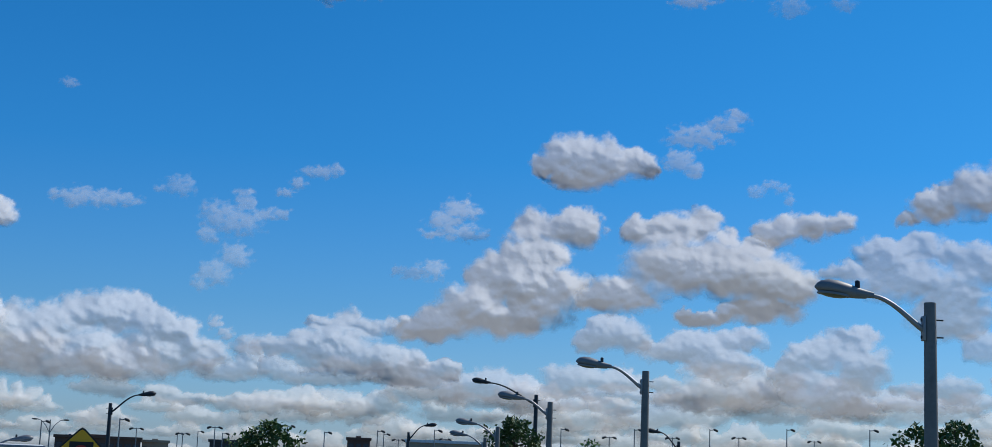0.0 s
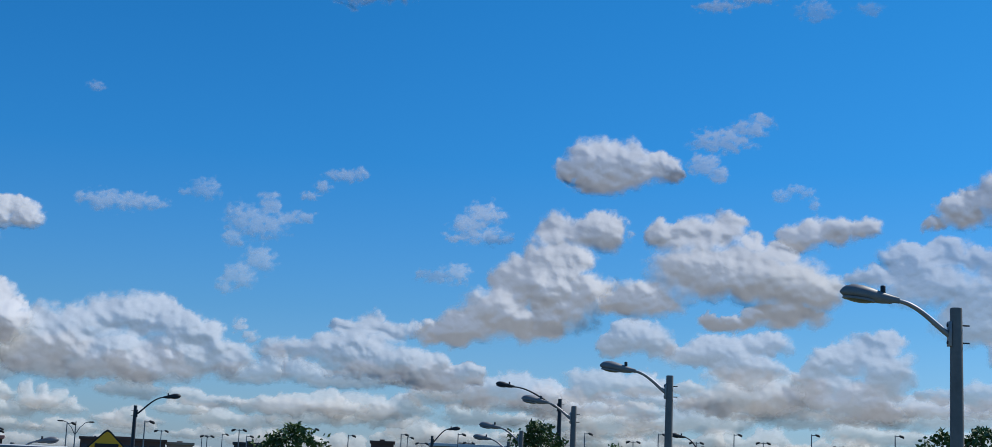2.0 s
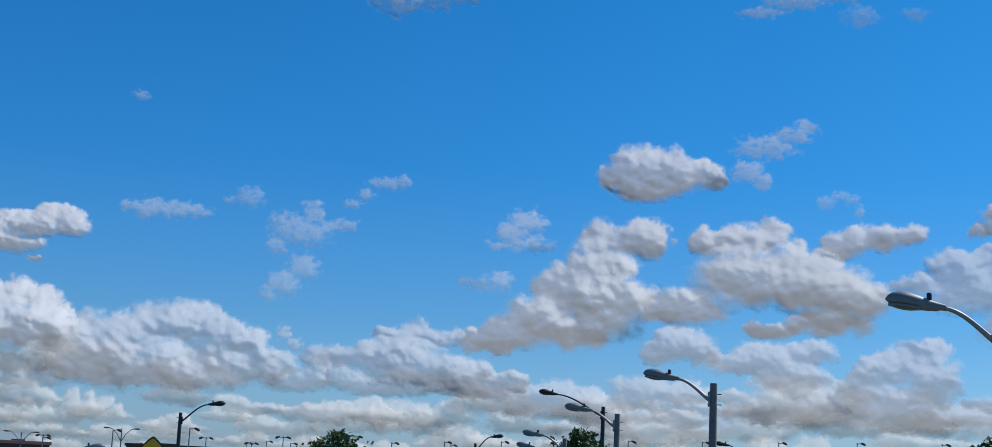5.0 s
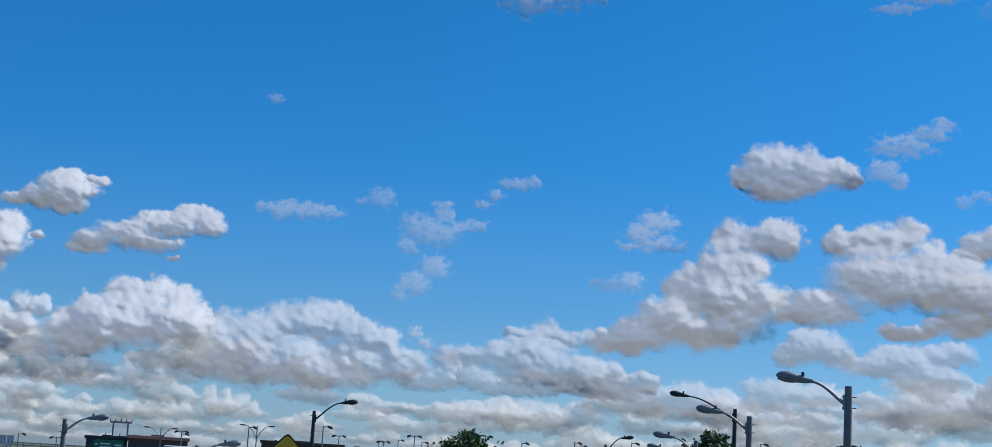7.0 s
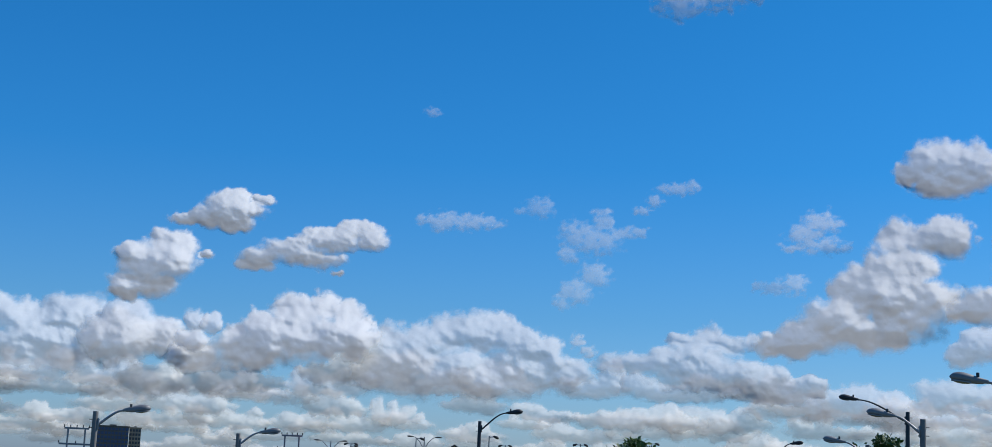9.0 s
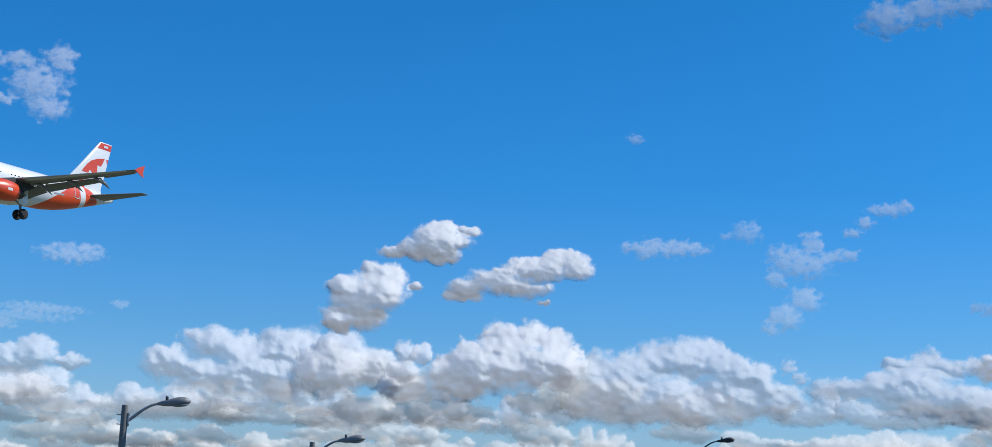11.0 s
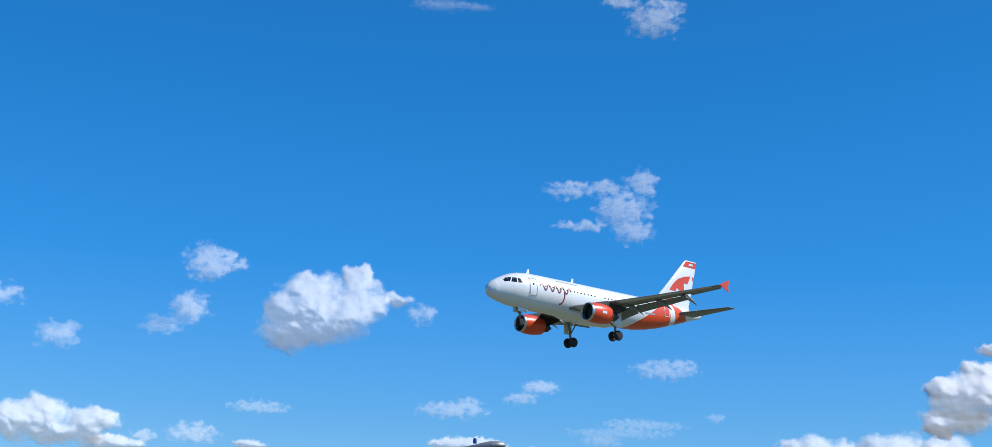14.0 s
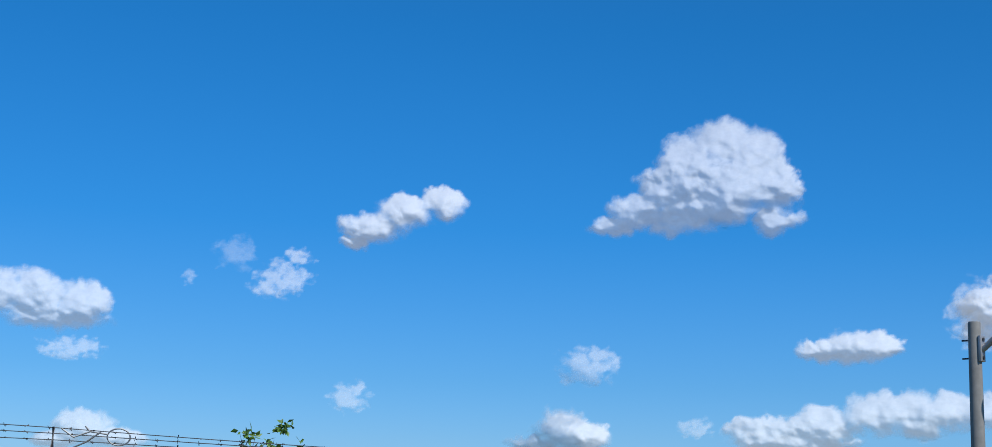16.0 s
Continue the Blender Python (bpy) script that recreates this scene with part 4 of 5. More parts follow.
tree(8.27, 60, 6.87, 3.1, "round leafy green tree crown beside the road", seed=3, leaf=0.19, leaves=3200)
tree(-1.02, 72, 7.75, 2.7, "round leafy green tree behind street lamps", seed=5, leaf=0.2, leaves=2800)
tree(-15.9, 46, 7.1, 2.0, "leafy green tree behind the lamp pole", seed=8, leaf=0.15, leaves=1500)
tree(-17.25, 46, 7.2, 1.8, "leafy green tree behind the lamp pole", seed=9, leaf=0.15, leaves=1400)
tree(-3.92, 34, 6.15, 0.8, "young green sapling with pale leaves", seed=12, leaf=0.1, leaves=160, mat=M_LEAF2, crown=1.2)
tree(97.15, 12, 6.29, 0.22, "sparse young shrub shoot with pale green leaves", seed=21, leaf=0.055, leaves=150, mat=M_LEAF2, crown=0.7, name="shrub")
tree(95.85, 12, 6.34, 0.42, "young green shrub top with sparse leaves", seed=14, leaf=0.06, leaves=330, mat=M_LEAF2, crown=0.8, name="shrub")


# ---- barbed wire fence beside the knoll ----
def fence():
    ob = thing("wire_fence", "leaning steel fence post with strands of barbed wire", "fence", at=(0, 0, 0))
    d = 9.0

    def at(az, el, dd=d):
        x, y, _ = polar(az, dd)
        return (x, y, EYE + dd * math.tan(radians(el)))
    for az, tilt in ((104.19, 1), (84.0, 1), (124.0, 1)):
        p = at(az, 3.37)
        gx, gy, _ = polar(az + 0.9, d + 0.1)
        part("post", tube([(gx, gy, rise(gx, gy)), (gx, gy, p[2] - 0.5), (p[0] * 0.995, p[1] * 0.995, p[2] - 0.12), p], [0.014, 0.014, 0.011, 0.009], 8), M_DARKSTEEL, ob, "dark leaning steel post")
    for z0, z1 in ((3.40, 3.10), (3.18, 2.98), (2.93, 2.83)):
        pts = []
        for k in range(61):
            az = 84 + 40 * k / 60
            sag = 0.05 * math.sin(math.pi * ((az - 84) % 20) / 20)
            pts.append(at(az, np.interp(az, [84, 93.7, 106, 124], [z1 + 0.1, z1, z0, z0 + 0.1]) - sag))
        wire = part("wire", tube(pts, 0.0028, 6), M_DARKSTEEL, ob)
        bm = bmesh.new()
        for k in range(22):
            az = 92 + 17 * k / 22
            p = Vector(at(az, np.interp(az, [84, 93.7, 106, 124], [z1 + 0.1, z1, z0, z0 + 0.1]) - 0.05 * math.sin(math.pi * ((az - 84) % 20) / 20)))
            for s in (-1, 1):
                m = Matrix.Translation(p) @ Euler((random.uniform(0, 3), random.uniform(0, 3), 0)).to_matrix().to_4x4()
                bmesh.ops.create_cone(bm, segments=4, radius1=0.003, radius2=0.001, depth=0.028, matrix=m)
        tagged(part("barbs", bm, M_DARKSTEEL, wire), kind="stuff")
    # a grey loop of dead vine caught on the wires
    vine = thing("dead_vine", "grey dry vine loop caught on the barbed wire", "vine", at=at(102.7, 3.12))
    vine.scale = (0.6, 0.6, 0.6)
    pts = [(0.12 * math.cos(a) * 0.9 + 0.22, 0.0, 0.08 * math.sin(a)) for a in np.linspace(0.4, 6.6, 24)]
    part("loop", tube(pts, 0.008, 6), M_STEEL, vine, m=pose(0, 0, 0, 0, 0, 102.7))
    for p in ([(0.12, 0, 0.02), (-0.05, 0, 0.04), (-0.2, 0, -0.02), (-0.32, 0, 0.06)], [(0.05, 0, 0.04), (-0.08, 0, -0.06), (-0.2, 0, -0.12)], [(-0.05, 0, 0.04), (-0.1, 0, 0.09)]):
        part("stem", tube(p, 0.009, 6), M_STEEL, vine, m=pose(0, 0, 0, 0, 0, 102.7))


fence()


# ---- clouds ----
GRAD = np.random.RandomState(5).rand(256, 256) * 2 * np.pi


def grain2(u, v):
    iu, iv = np.floor(u).astype(int), np.floor(v).astype(int)
    fu, fv = u - iu, v - iv
    def corner(a, b):
        g = GRAD[(iu + a) & 255, (iv + b) & 255]
        return np.cos(g) * (fu - a) + np.sin(g) * (fv - b)
    su, sv = fu * fu * (3 - 2 * fu), fv * fv * (3 - 2 * fv)
    low = corner(0, 0) * (1 - su) + corner(1, 0) * su
    high = corner(0, 1) * (1 - su) + corner(1, 1) * su
    return (low * (1 - sv) + high * sv) * 1.5


def fbm(u, v, octaves, rough=0.55):
    total, amp = 0, 1.0
    for k in range(octaves):
        total = total + amp * grain2(u + 17.3 * k, v - 9.1 * k)
        u, v, amp = u * 2.03, v * 2.03, amp * rough
    return total


def billow(u, v, octaves, gain=0.5):
    """Rounded heads with sharp clefts between them, at several sizes."""
    total, amp, norm = 0, 1.0, 0.0
    for k in range(octaves):
        total = total + amp * np.sqrt(grain2(u + 31.7 * k, v + 11.9 * k) ** 2 + 0.004)
        norm += amp
        u, v, amp = u * 2.07 + 0.31 * v, v * 2.07 - 0.31 * u, amp * gain
    return total / norm


def smooth(x, a, b):
    x = np.clip((x - a) / (b - a), 0, 1)
    return x * x * (3 - 2 * x)


CLOUDS = [0]


def cumulus(*lobes, thin=1.0, step=0.045, far=4000.0, cover=0.0, base=1.7, label=""):
    """One heap cloud: lobes are (degrees left, degrees up, half width, half height); heads of several sizes grow on
    them. cover: share let through to the sky, in place of haze and to dim bright heaps.
    """
    CLOUDS[0] += 1
    rs = np.random.RandomState(CLOUDS[0] * 7 + 1)
    far = far + rs.uniform(-25, 25) - (600 if lobes[0][1] > 7.0 else 0)
    soft = thin < 0.9
    size = float(np.clip(np.mean([min(l[2], l[3]) for l in lobes]), 0.15, 1.0))
    pad = 0.6 * size + 0.15
    a0, a1 = min(l[0] - l[2] for l in lobes) - pad, max(l[0] + l[2] for l in lobes) + pad
    e0, e1 = max(min(l[1] - l[3] for l in lobes) - pad, -0.25), max(l[1] + l[3] for l in lobes) + pad
    U, V = np.meshgrid(np.arange(a0, a1, step), np.arange(e0, e1, step))
    o = rs.uniform(0, 200, 8)
    # the air's stirring: a slow bend, then heads on the rim
    s1 = 0.9 / size
    bend = (0.5 if soft else 0.34) * size
    u = U + bend * fbm(U * s1 + o[0], V * s1 + o[1], 5, 0.55)
    v = V + bend * 0.8 * fbm(U * s1 + o[2], V * s1 + o[3], 5, 0.55)
    ud, vd = U + 0.7 * bend * fbm(U * s1 + o[0], V * s1 + o[1], 2, 0.4), V + 0.55 * bend * fbm(U * s1 + o[2], V * s1 + o[3], 2, 0.4)
    q_all, depth, low = np.full(U.shape, -9.0), np.zeros(U.shape), np.zeros(U.shape)
    weight = np.full(U.shape, 1e-6)
    for a, e, rx, rz in lobes:
        q = 1 - ((u - a) / rx) ** 2 - ((v - e) / rz) ** 2
        q_all = np.maximum(q_all, q)
        r = min(rx, 1.3 * rz)
        qd = 1.25 - ((ud - a) / rx) ** 2 - ((vd - e) / rz) ** 2
        depth += (r * np.sqrt(np.maximum(qd, 0) + 0.01)) ** 4
        w = np.exp(np.clip(3 * q, -20, 3))
        low += w * (vd - e) / rz
        weight += w
    depth = depth ** 0.25
    low = low / weight
    f = 0.62 / size ** 0.6
    heads = billow(U * f + o[4] + 0.25 * (u - U), V * f * 1.15 + o[5], 7, 0.45)
    calm = smooth(fbm(U * 0.5 + o[6], V * 0.6 + o[7], 3), -0.35, 0.45)
    crest = smooth(low, -0.9, 0.5)
    heads_here = heads * (0.35 + 0.65 * calm) * (0.4 + 0.6 * crest)
    fine = fbm(U * 3.1 + o[2], V * 3.9 + o[5], 5, 0.62)
    if soft:
        field = q_all + 0.85 * fbm(1.0 * U / size + o[4] + 0.5 * (u - U) / size, 1.5 * V / size + o[6], 7, 0.56) + 0.18
        alpha = smooth(field, -0.55, 1.25)
    else:
        field = q_all + 0.8 * heads + 0.08 * fine
        width = 0.42 + 0.5 * (1 - crest) + 0.4 * (1 - calm)
        alpha = smooth(field, -0.16, width)
    alpha = alpha * (thin * 0.68 if soft else 0.97)
    keep = alpha > 0.004
    h = (1.15 * depth + 0.6 * size ** 0.9 * heads_here + 0.006 * fine) * (0.3 if soft else 1.0)
    h = h + (0.1 if soft else 0.6) * size ** 1.4 * fbm(U * 0.6 / size ** 0.5 + o[3], V * 0.75 / size ** 0.5 + o[1], 3, 0.45)
    foot, top = min(l[1] - l[3] for l in lobes), max(l[1] + l[3] for l in lobes)
    # the heap slopes back from its foot, farther on the sun's side of the sky to brighten the heaps there; the full
    # swell of its heads goes into the shading normals
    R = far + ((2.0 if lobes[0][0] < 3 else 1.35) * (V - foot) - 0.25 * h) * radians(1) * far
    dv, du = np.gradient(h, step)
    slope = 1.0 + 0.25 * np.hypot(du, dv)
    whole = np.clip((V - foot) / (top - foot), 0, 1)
    # base tilts the normals further, putting bright tops and dark undersides into the shading
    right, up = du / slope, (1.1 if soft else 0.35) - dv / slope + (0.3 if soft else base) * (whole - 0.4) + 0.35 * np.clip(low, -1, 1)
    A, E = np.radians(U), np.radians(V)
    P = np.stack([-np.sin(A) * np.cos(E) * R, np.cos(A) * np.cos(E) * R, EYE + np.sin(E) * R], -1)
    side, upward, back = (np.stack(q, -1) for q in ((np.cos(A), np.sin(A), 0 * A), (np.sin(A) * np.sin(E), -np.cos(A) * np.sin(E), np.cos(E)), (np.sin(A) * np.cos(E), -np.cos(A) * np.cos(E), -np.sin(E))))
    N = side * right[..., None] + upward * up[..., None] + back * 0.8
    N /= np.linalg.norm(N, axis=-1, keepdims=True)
    face = keep[:-1, :-1] | keep[1:, :-1] | keep[:-1, 1:] | keep[1:, 1:]
    J, I = np.nonzero(face)
    n = U.shape[1]
    quads = np.stack([J * n + I, J * n + I + 1, (J + 1) * n + I + 1, (J + 1) * n + I], -1)[:, ::-1]
    used, inv = np.unique(quads, return_inverse=True)
    centre = P.reshape(-1, 3)[used].mean(0)
    me = bpy.data.meshes.new("cloud")
    me.from_pydata((P.reshape(-1, 3)[used] - centre).tolist(), [], inv.reshape(-1, 4).tolist())
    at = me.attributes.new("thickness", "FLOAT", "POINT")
    # cover thins the heap beyond its real thickness, imitating haze and lowering its brightness
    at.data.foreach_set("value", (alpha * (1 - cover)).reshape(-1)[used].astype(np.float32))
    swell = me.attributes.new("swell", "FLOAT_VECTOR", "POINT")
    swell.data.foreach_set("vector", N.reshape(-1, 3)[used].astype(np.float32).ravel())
    me.materials.append(M_CLOUD)
    me.shade_smooth()
    ob = new("cloud", me)
    ob.location = centre
    big = sum(l[2] * l[3] for l in lobes)
    tagged(ob, label or ("thin frayed wisp of white cloud in blue sky" if soft else "towering white heaped cloud with grey underside" if big > 5 else "small white heaped cloud with soft grey base"), "cloud", group="clouds in the sky")
    return ob


# cover stands in for haze on low heaps and dims those far left
cumulus((-2.68, 11.72, 1.11, 0.92), (-3.91, 11.95, 1.10, 0.72), (-5.02, 11.54, 1.10, 0.63), (-2.95, 11.00, 0.98, 0.58), (-1.83, 11.53, 0.54, 0.48), (-5.76, 11.39, 0.49, 0.34), (-3.68, 11.27, 1.47, 0.63))
cumulus((-7.67, 12.68, 1.09, 0.43), (-8.75, 13.14, 0.68, 0.38), (-9.23, 13.45, 0.39, 0.24), (-7.09, 11.72, 0.68, 0.38), (-7.58, 11.42, 0.34, 0.29), thin=0.8)
cumulus((-9.99, 10.61, 0.33, 0.24), (-10.46, 10.85, 0.33, 0.17), (-10.93, 10.73, 0.28, 0.19), (-11.24, 10.26, 0.19, 0.24), thin=0.55)
cumulus((1.42, 9.58, 0.69, 0.48), (2.02, 9.19, 0.61, 0.44), (1.14, 8.75, 0.73, 0.34), (2.36, 8.69, 0.44, 0.19), thin=0.8)
cumulus((2.37, 7.31, 0.49, 0.39), (3.14, 7.16, 0.61, 0.24), (3.75, 7.18, 0.29, 0.19), thin=0.65)
cumulus((-1.30, 9.01, 0.73, 0.77), (-3.26, 9.15, 1.02, 0.82), (-2.28, 9.00, 0.98, 0.68), (-1.46, 8.00, 1.46, 0.97), (-1.76, 6.56, 1.58, 1.33), (-2.96, 6.85, 0.97, 0.72), (0.88, 5.73, 1.46, 1.08), (1.84, 5.33, 1.21, 0.77), (2.79, 5.00, 1.09, 0.43), (-0.04, 6.98, 1.10, 1.09), (-0.59, 5.31, 1.45, 0.65))
cumulus((-5.57, 8.98, 0.85, 0.60), (-6.90, 9.13, 0.96, 0.77), (-7.98, 9.27, 0.72, 0.67), (-8.94, 8.81, 0.59, 0.36), (-6.81, 7.68, 1.92, 1.20), (-8.72, 7.73, 1.66, 1.19), (-10.38, 7.16, 1.64, 1.14), (-4.91, 6.55, 1.45, 0.77), (-3.95, 6.21, 0.72, 0.43), (-9.89, 8.46, 0.95, 0.52), (-11.31, 7.06, 1.17, 0.83), (-10.15, 6.09, 1.64, 0.52), (-8.04, 5.80, 1.19, 0.31))
cumulus((-10.83, 9.07, 0.94, 0.59), (-12.00, 9.32, 1.05, 0.52), (-13.16, 9.44, 0.58, 0.42), far=4080)
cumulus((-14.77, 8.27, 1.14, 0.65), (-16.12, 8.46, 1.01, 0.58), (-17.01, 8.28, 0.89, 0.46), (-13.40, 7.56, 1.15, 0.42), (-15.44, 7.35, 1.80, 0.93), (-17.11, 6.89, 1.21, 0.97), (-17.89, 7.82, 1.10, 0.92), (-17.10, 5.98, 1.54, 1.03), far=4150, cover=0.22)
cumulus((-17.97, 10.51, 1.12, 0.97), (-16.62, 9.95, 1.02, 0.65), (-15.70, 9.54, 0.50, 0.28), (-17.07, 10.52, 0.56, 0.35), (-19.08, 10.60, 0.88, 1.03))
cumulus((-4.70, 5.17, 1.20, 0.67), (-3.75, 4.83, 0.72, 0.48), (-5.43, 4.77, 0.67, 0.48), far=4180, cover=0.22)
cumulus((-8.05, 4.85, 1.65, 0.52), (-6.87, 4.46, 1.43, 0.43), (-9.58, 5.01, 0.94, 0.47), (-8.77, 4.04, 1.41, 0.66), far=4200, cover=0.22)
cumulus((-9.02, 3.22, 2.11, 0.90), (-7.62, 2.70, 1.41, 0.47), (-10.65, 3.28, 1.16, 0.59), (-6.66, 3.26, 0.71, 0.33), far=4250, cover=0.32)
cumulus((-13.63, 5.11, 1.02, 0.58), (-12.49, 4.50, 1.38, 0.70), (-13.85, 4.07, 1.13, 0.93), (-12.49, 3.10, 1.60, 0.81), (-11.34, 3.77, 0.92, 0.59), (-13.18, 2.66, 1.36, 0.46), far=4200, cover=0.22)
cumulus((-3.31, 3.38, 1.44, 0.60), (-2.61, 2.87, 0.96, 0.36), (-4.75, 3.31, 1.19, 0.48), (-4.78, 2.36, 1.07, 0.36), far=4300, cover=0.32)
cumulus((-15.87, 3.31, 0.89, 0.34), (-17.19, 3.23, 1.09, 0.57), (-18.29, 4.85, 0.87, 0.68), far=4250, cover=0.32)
cumulus((15.82, 9.25, 0.80, 0.35), (14.67, 9.28, 1.04, 0.28), (16.40, 9.27, 0.46, 0.19), thin=0.65)
cumulus((12.13, 9.96, 0.52, 0.38), (12.83, 9.81, 0.33, 0.14), thin=0.45)
cumulus((10.02, 8.75, 0.95, 0.53), (10.75, 8.93, 0.52, 0.62), (10.94, 8.20, 0.43, 0.29), (9.71, 9.49, 0.43, 0.43), (8.96, 9.06, 0.60, 0.24), (8.24, 9.17, 0.34, 0.19), thin=0.6)
cumulus((9.93, 7.43, 0.59, 0.48), (10.60, 6.79, 0.66, 0.43), (11.16, 6.40, 0.33, 0.24), thin=0.55)
cumulus((6.88, 10.80, 0.73, 0.22), (7.71, 10.34, 0.32, 0.22), (8.17, 9.95, 0.36, 0.14), (6.33, 10.93, 0.34, 0.22), thin=0.65)
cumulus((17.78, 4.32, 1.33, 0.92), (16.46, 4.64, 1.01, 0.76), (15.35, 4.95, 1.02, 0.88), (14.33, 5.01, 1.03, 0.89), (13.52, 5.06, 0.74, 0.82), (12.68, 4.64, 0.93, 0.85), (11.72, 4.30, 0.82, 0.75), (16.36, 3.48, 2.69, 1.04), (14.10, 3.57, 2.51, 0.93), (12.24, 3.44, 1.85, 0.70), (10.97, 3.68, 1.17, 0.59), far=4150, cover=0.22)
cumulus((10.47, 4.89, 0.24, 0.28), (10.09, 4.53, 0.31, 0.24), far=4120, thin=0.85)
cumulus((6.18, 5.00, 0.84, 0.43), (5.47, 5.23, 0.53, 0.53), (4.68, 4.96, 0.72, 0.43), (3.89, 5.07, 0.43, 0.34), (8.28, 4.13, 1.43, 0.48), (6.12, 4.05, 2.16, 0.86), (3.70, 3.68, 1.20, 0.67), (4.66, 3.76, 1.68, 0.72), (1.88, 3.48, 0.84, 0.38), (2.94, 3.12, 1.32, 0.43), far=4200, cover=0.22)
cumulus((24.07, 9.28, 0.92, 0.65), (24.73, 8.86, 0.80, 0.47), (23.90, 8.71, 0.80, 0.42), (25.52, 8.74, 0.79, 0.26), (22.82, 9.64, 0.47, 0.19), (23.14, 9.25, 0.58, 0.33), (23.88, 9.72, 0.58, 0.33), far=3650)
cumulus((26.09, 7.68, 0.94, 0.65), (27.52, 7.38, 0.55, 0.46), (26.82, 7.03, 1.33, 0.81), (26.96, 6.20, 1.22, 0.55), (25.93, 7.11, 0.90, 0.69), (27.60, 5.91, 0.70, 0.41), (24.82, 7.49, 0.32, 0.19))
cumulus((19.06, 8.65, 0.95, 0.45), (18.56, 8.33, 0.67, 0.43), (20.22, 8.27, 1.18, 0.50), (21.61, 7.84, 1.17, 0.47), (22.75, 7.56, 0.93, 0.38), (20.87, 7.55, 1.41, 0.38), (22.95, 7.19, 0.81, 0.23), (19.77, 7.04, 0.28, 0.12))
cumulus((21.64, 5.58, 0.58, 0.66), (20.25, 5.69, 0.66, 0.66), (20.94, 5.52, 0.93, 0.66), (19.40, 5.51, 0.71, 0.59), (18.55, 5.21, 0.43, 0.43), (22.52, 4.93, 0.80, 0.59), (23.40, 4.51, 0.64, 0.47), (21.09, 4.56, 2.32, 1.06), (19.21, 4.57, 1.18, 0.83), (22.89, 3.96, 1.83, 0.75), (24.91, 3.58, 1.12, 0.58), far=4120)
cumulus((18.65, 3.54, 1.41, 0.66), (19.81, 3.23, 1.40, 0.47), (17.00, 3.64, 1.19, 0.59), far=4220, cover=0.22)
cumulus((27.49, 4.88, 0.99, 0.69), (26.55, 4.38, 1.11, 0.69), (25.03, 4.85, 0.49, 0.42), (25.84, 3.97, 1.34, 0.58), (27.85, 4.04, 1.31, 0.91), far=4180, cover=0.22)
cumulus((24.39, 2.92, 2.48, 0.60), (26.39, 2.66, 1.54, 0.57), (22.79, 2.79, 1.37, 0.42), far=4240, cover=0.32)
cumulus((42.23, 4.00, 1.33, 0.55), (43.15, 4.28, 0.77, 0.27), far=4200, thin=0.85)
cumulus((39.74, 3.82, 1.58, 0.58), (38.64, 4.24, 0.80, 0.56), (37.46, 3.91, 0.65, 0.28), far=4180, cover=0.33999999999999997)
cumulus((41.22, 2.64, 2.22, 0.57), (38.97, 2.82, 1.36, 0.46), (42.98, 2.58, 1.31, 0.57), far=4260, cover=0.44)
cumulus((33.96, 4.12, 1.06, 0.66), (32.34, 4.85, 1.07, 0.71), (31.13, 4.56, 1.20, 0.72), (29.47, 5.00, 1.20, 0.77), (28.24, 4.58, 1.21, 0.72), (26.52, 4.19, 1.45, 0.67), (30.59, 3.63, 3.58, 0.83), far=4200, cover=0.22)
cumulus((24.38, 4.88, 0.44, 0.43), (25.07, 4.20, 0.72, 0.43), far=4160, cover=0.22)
cumulus((38.54, 5.77, 1.38, 0.19), (35.76, 6.12, 0.33, 0.14), (40.09, 5.13, 0.68, 0.19), thin=0.35)
cumulus((42.52, 7.04, 0.67, 0.23), (43.26, 6.58, 0.55, 0.18), thin=0.4)
cumulus((41.60, 14.63, 0.87, 0.27), (40.11, 14.76, 0.62, 0.24), (38.74, 14.93, 0.50, 0.48), (39.46, 13.95, 0.99, 0.63), (41.06, 13.26, 0.99, 0.17), (39.08, 13.12, 0.74, 0.43), thin=0.59)
cumulus((55.44, 11.14, 0.76, 0.62), (54.60, 11.13, 0.60, 0.33), thin=0.64)
cumulus((55.99, 9.36, 0.66, 0.47), (57.09, 8.52, 0.74, 0.19), thin=0.34)
cumulus((49.60, 10.75, 0.68, 0.60), (51.40, 10.33, 1.21, 0.67), (52.42, 9.45, 0.84, 0.79), (51.19, 9.09, 1.93, 1.00), (49.78, 9.78, 1.21, 0.84), (48.21, 10.11, 0.68, 0.26), (52.11, 8.56, 1.08, 0.62), cover=0.31, base=2.2)
cumulus((47.08, 9.66, 0.49, 0.36), thin=0.51)
cumulus((60.82, 7.96, 0.56, 0.41), thin=0.3)
cumulus((37.76, 7.86, 1.15, 0.33), (37.16, 8.05, 0.48, 0.21), thin=0.51)
cumulus((42.45, 7.11, 0.61, 0.19), (43.04, 6.73, 0.48, 0.12), thin=0.34)
cumulus((45.80, 6.07, 1.21, 0.29), (45.21, 6.28, 0.48, 0.24), thin=0.51)
cumulus((53.10, 5.81, 0.99, 0.21), thin=0.42)
cumulus((60.86, 5.15, 0.88, 0.61), (61.92, 4.73, 0.98, 0.68), (59.26, 4.91, 1.01, 0.46), (60.11, 4.40, 1.33, 0.45), far=4150, cover=0.24, base=2.2)
cumulus((58.29, 4.17, 1.01, 0.32), far=4180, cover=0.24, base=2.2)
cumulus((55.47, 4.71, 0.88, 0.35), (57.29, 4.51, 0.41, 0.21), thin=0.59)
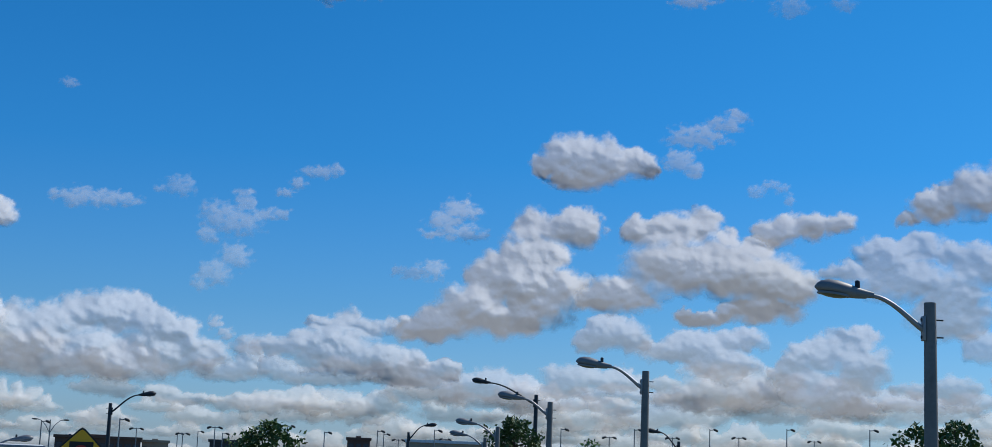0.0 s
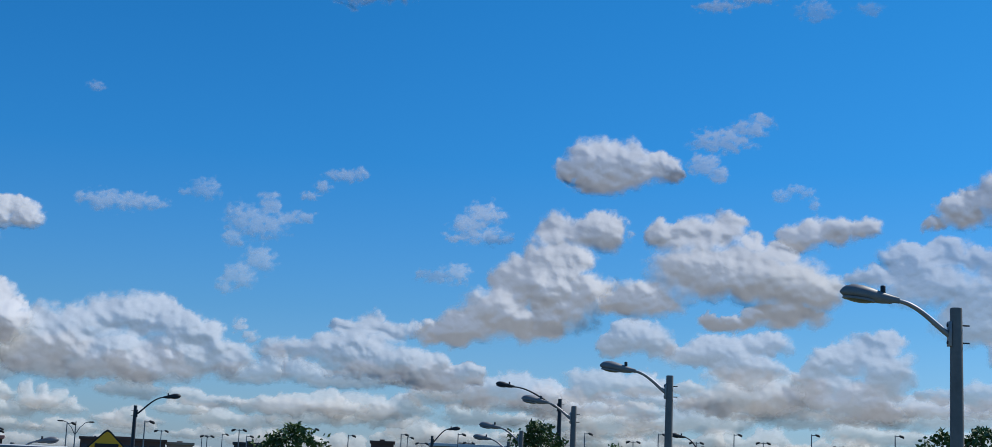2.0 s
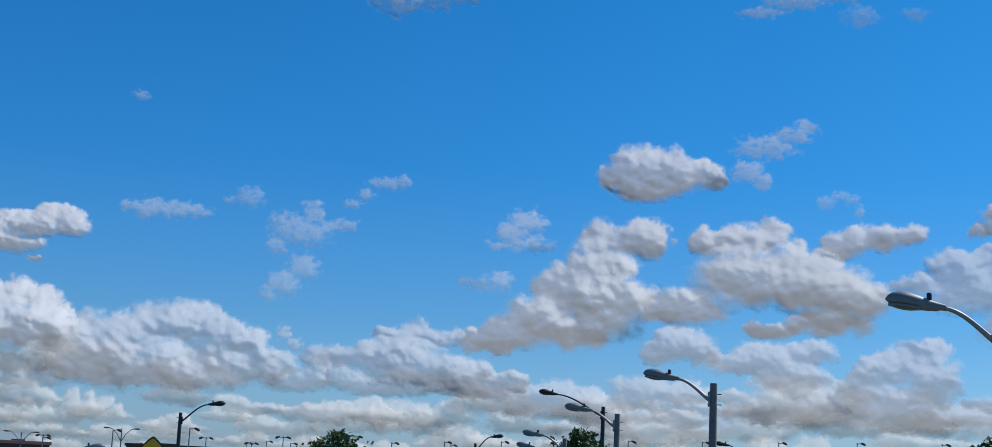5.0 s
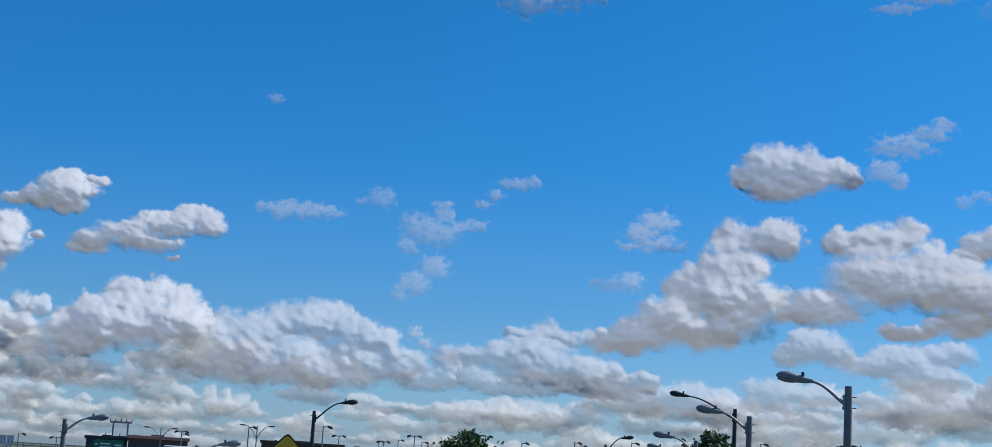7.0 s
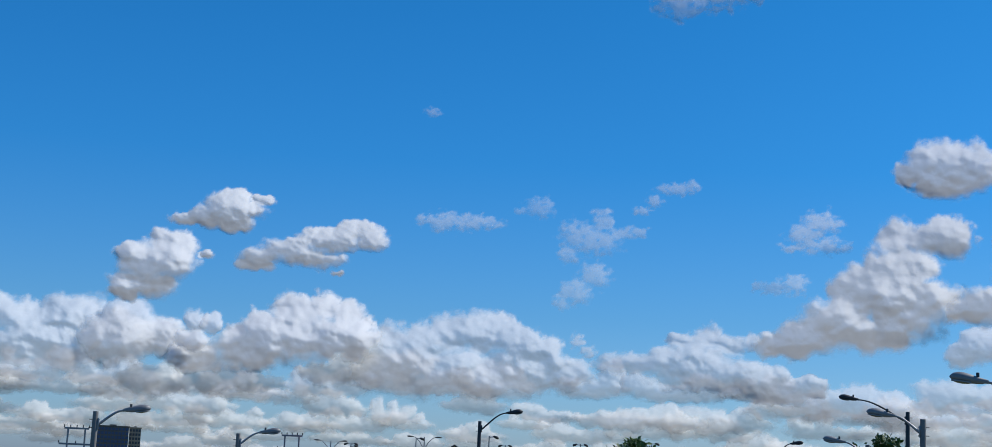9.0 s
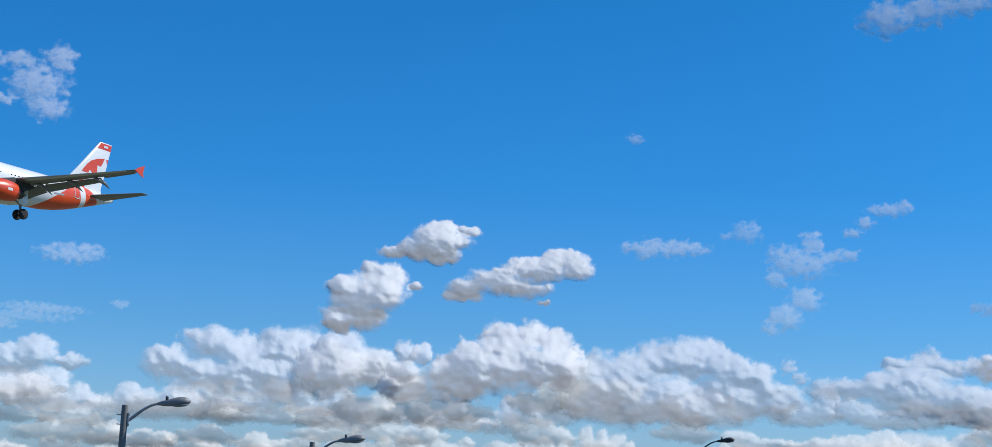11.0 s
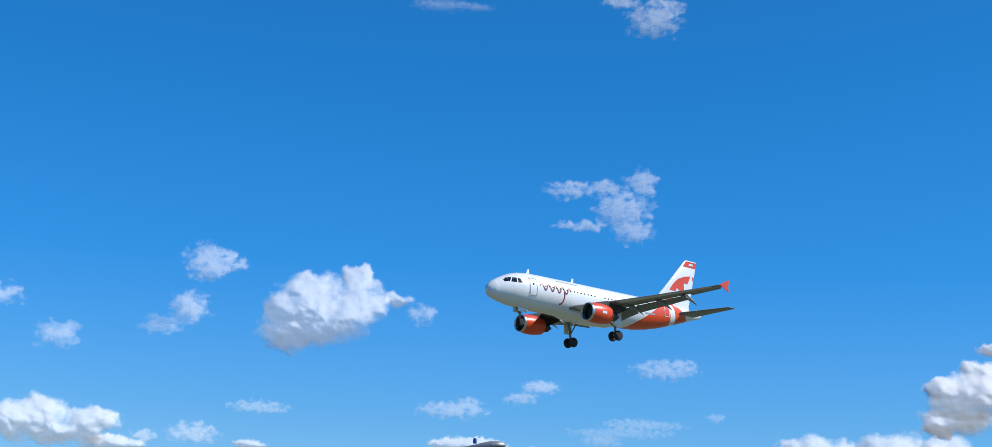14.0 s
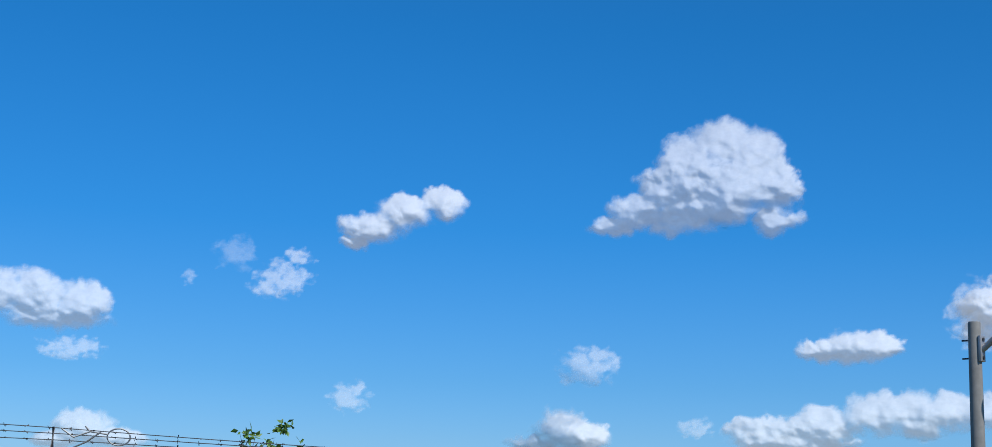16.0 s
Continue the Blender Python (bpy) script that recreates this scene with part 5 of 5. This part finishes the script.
cumulus((53.34, 4.39, 0.61, 0.19), (45.14, 4.81, 1.44, 0.26), far=4150, cover=0.24, base=2.2)
cumulus((39.39, 5.44, 1.91, 0.19), thin=0.26)
cumulus((38.36, 21.15, 0.92, 0.66), (37.74, 21.63, 0.51, 0.28), (39.65, 21.74, 0.77, 0.19), thin=0.64)
cumulus((46.98, 21.50, 1.03, 0.17), (45.43, 21.41, 0.51, 0.12), thin=0.17)
cumulus((68.17, 10.01, 1.09, 0.79), (66.48, 10.23, 1.46, 0.91), (64.98, 9.83, 1.22, 0.96), (69.52, 8.60, 1.20, 0.90), (67.80, 8.23, 1.68, 0.91), (65.88, 8.45, 1.45, 0.84), (69.93, 7.74, 0.83, 0.52), (66.89, 9.12, 2.18, 1.08), cover=0.31, base=2.2)
cumulus((63.49, 9.30, 1.22, 0.43), (64.62, 7.68, 1.02, 0.53), (63.64, 7.48, 0.48, 0.33), thin=0.59)
cumulus((56.03, 9.33, 0.58, 0.60), (56.87, 8.70, 0.61, 0.24), thin=0.38)
cumulus((60.62, 8.05, 0.63, 0.43), thin=0.38)
cumulus((47.16, 21.38, 0.97, 0.18), (45.96, 21.43, 0.72, 0.14), thin=0.15)
cumulus((79.24, 15.00, 1.35, 0.91), (80.58, 14.28, 1.23, 0.91), (78.14, 14.39, 1.21, 1.07), (77.30, 13.19, 0.84, 1.07), (79.11, 13.08, 1.94, 1.24), (77.19, 12.00, 1.00, 0.52), (81.31, 13.20, 1.35, 0.91), (82.53, 12.35, 1.23, 0.67), (83.63, 11.68, 0.98, 0.39), (80.82, 12.12, 1.71, 0.67), cover=0.36, base=2.2)
cumulus((90.21, 12.51, 0.94, 0.63), (91.67, 12.09, 1.11, 0.68), (92.87, 11.43, 1.23, 0.58), (93.46, 10.87, 0.61, 0.31), thin=0.9, cover=0.24, base=2.2)
cumulus((105.19, 8.26, 1.23, 0.81), (103.59, 8.03, 1.02, 0.79), (104.44, 7.43, 1.79, 0.55), (106.41, 8.16, 0.88, 0.87), cover=0.34, base=2.2)
cumulus((103.88, 6.26, 1.01, 0.35), (103.33, 6.41, 0.50, 0.28), thin=0.55)
cumulus((96.17, 9.33, 0.84, 0.57), (95.74, 10.20, 0.48, 0.26), (96.74, 8.94, 0.60, 0.33), thin=0.64)
cumulus((98.02, 10.18, 0.67, 0.52), thin=0.26)
cumulus((99.74, 9.24, 0.23, 0.28), thin=0.34)
cumulus((84.39, 6.41, 1.01, 0.62), (84.03, 6.90, 0.60, 0.34), thin=0.55)
cumulus((93.51, 4.96, 0.62, 0.47), (93.17, 5.28, 0.34, 0.24), thin=0.51)
cumulus((74.43, 7.27, 1.38, 0.63), (75.59, 7.14, 0.97, 0.45), (73.51, 7.38, 0.80, 0.51), thin=0.95, cover=0.24, base=2.2)
cumulus((80.29, 4.20, 0.57, 0.31), thin=0.47)
cumulus((85.30, 4.00, 1.01, 0.83), (86.24, 3.38, 1.20, 0.38), (84.33, 3.74, 0.91, 0.59), cover=0.26, base=2.2)
cumulus((77.48, 4.07, 1.63, 0.58), (75.62, 4.41, 1.38, 0.70), (73.79, 4.83, 1.13, 0.83), (72.21, 4.84, 1.34, 0.87), (70.88, 4.97, 1.10, 0.73), (76.78, 3.73, 2.31, 0.47), (69.56, 4.98, 1.30, 0.68), (68.06, 4.76, 1.07, 0.67), far=4150, cover=0.31, base=2.2)
cumulus((69.99, 8.40, 0.89, 0.96), (69.43, 8.85, 0.66, 0.80), thin=0.72)
cumulus((103.19, 3.49, 1.12, 0.59), (102.26, 3.07, 1.35, 0.41), (104.04, 2.92, 0.88, 0.36), far=4150, cover=0.41, base=2.2)
cumulus((-7.44, 17.70, 0.79, 0.21), (-8.79, 18.07, 1.23, 0.26), (-10.38, 18.33, 1.10, 0.26), thin=0.8)
cumulus((-11.24, 17.47, 0.68, 0.37), (-13.28, 17.51, 0.52, 0.23), thin=0.5)
cumulus((16.48, 13.41, 0.32, 0.16), thin=0.45)
cumulus((6.94, 17.88, 0.91, 0.59), (5.36, 18.02, 1.01, 0.45), (4.02, 18.26, 1.10, 0.35), thin=0.8)

# the low bank towards the horizon: rows of flat-based heaps, paler and smaller the farther they are, the sky let
# through in place of haze
rs_bank = np.random.RandomState(11)
for row, (el, wide, tall, gap) in enumerate([(0.3, 1.5, 0.26, 1.7), (0.85, 1.7, 0.34, 2.0), (1.45, 2.0, 0.44, 2.3), (2.1, 2.3, 0.52, 2.7), (2.8, 2.6, 0.6, 3.6)]):
    az = -22.0 + rs_bank.uniform(0, 2)
    while az < (58 if row < 3 else 50):
        e = el + rs_bank.uniform(-0.4, 0.4)
        w, t = wide * rs_bank.uniform(0.45, 1.2), tall * rs_bank.uniform(0.75, 1.3)
        lobes = [(az, e, w, t * 0.6)]
        for k in range(rs_bank.randint(3, 6)):
            f = rs_bank.uniform(-0.75, 0.75)
            lobes.append((az + w * f, e + t * rs_bank.uniform(0.1, 0.75), w * rs_bank.uniform(0.16, 0.4), t * rs_bank.uniform(0.5, 1.0)))
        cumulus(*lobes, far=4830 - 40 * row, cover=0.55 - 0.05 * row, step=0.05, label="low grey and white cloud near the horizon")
        az += gap * rs_bank.uniform(0.7, 1.2)
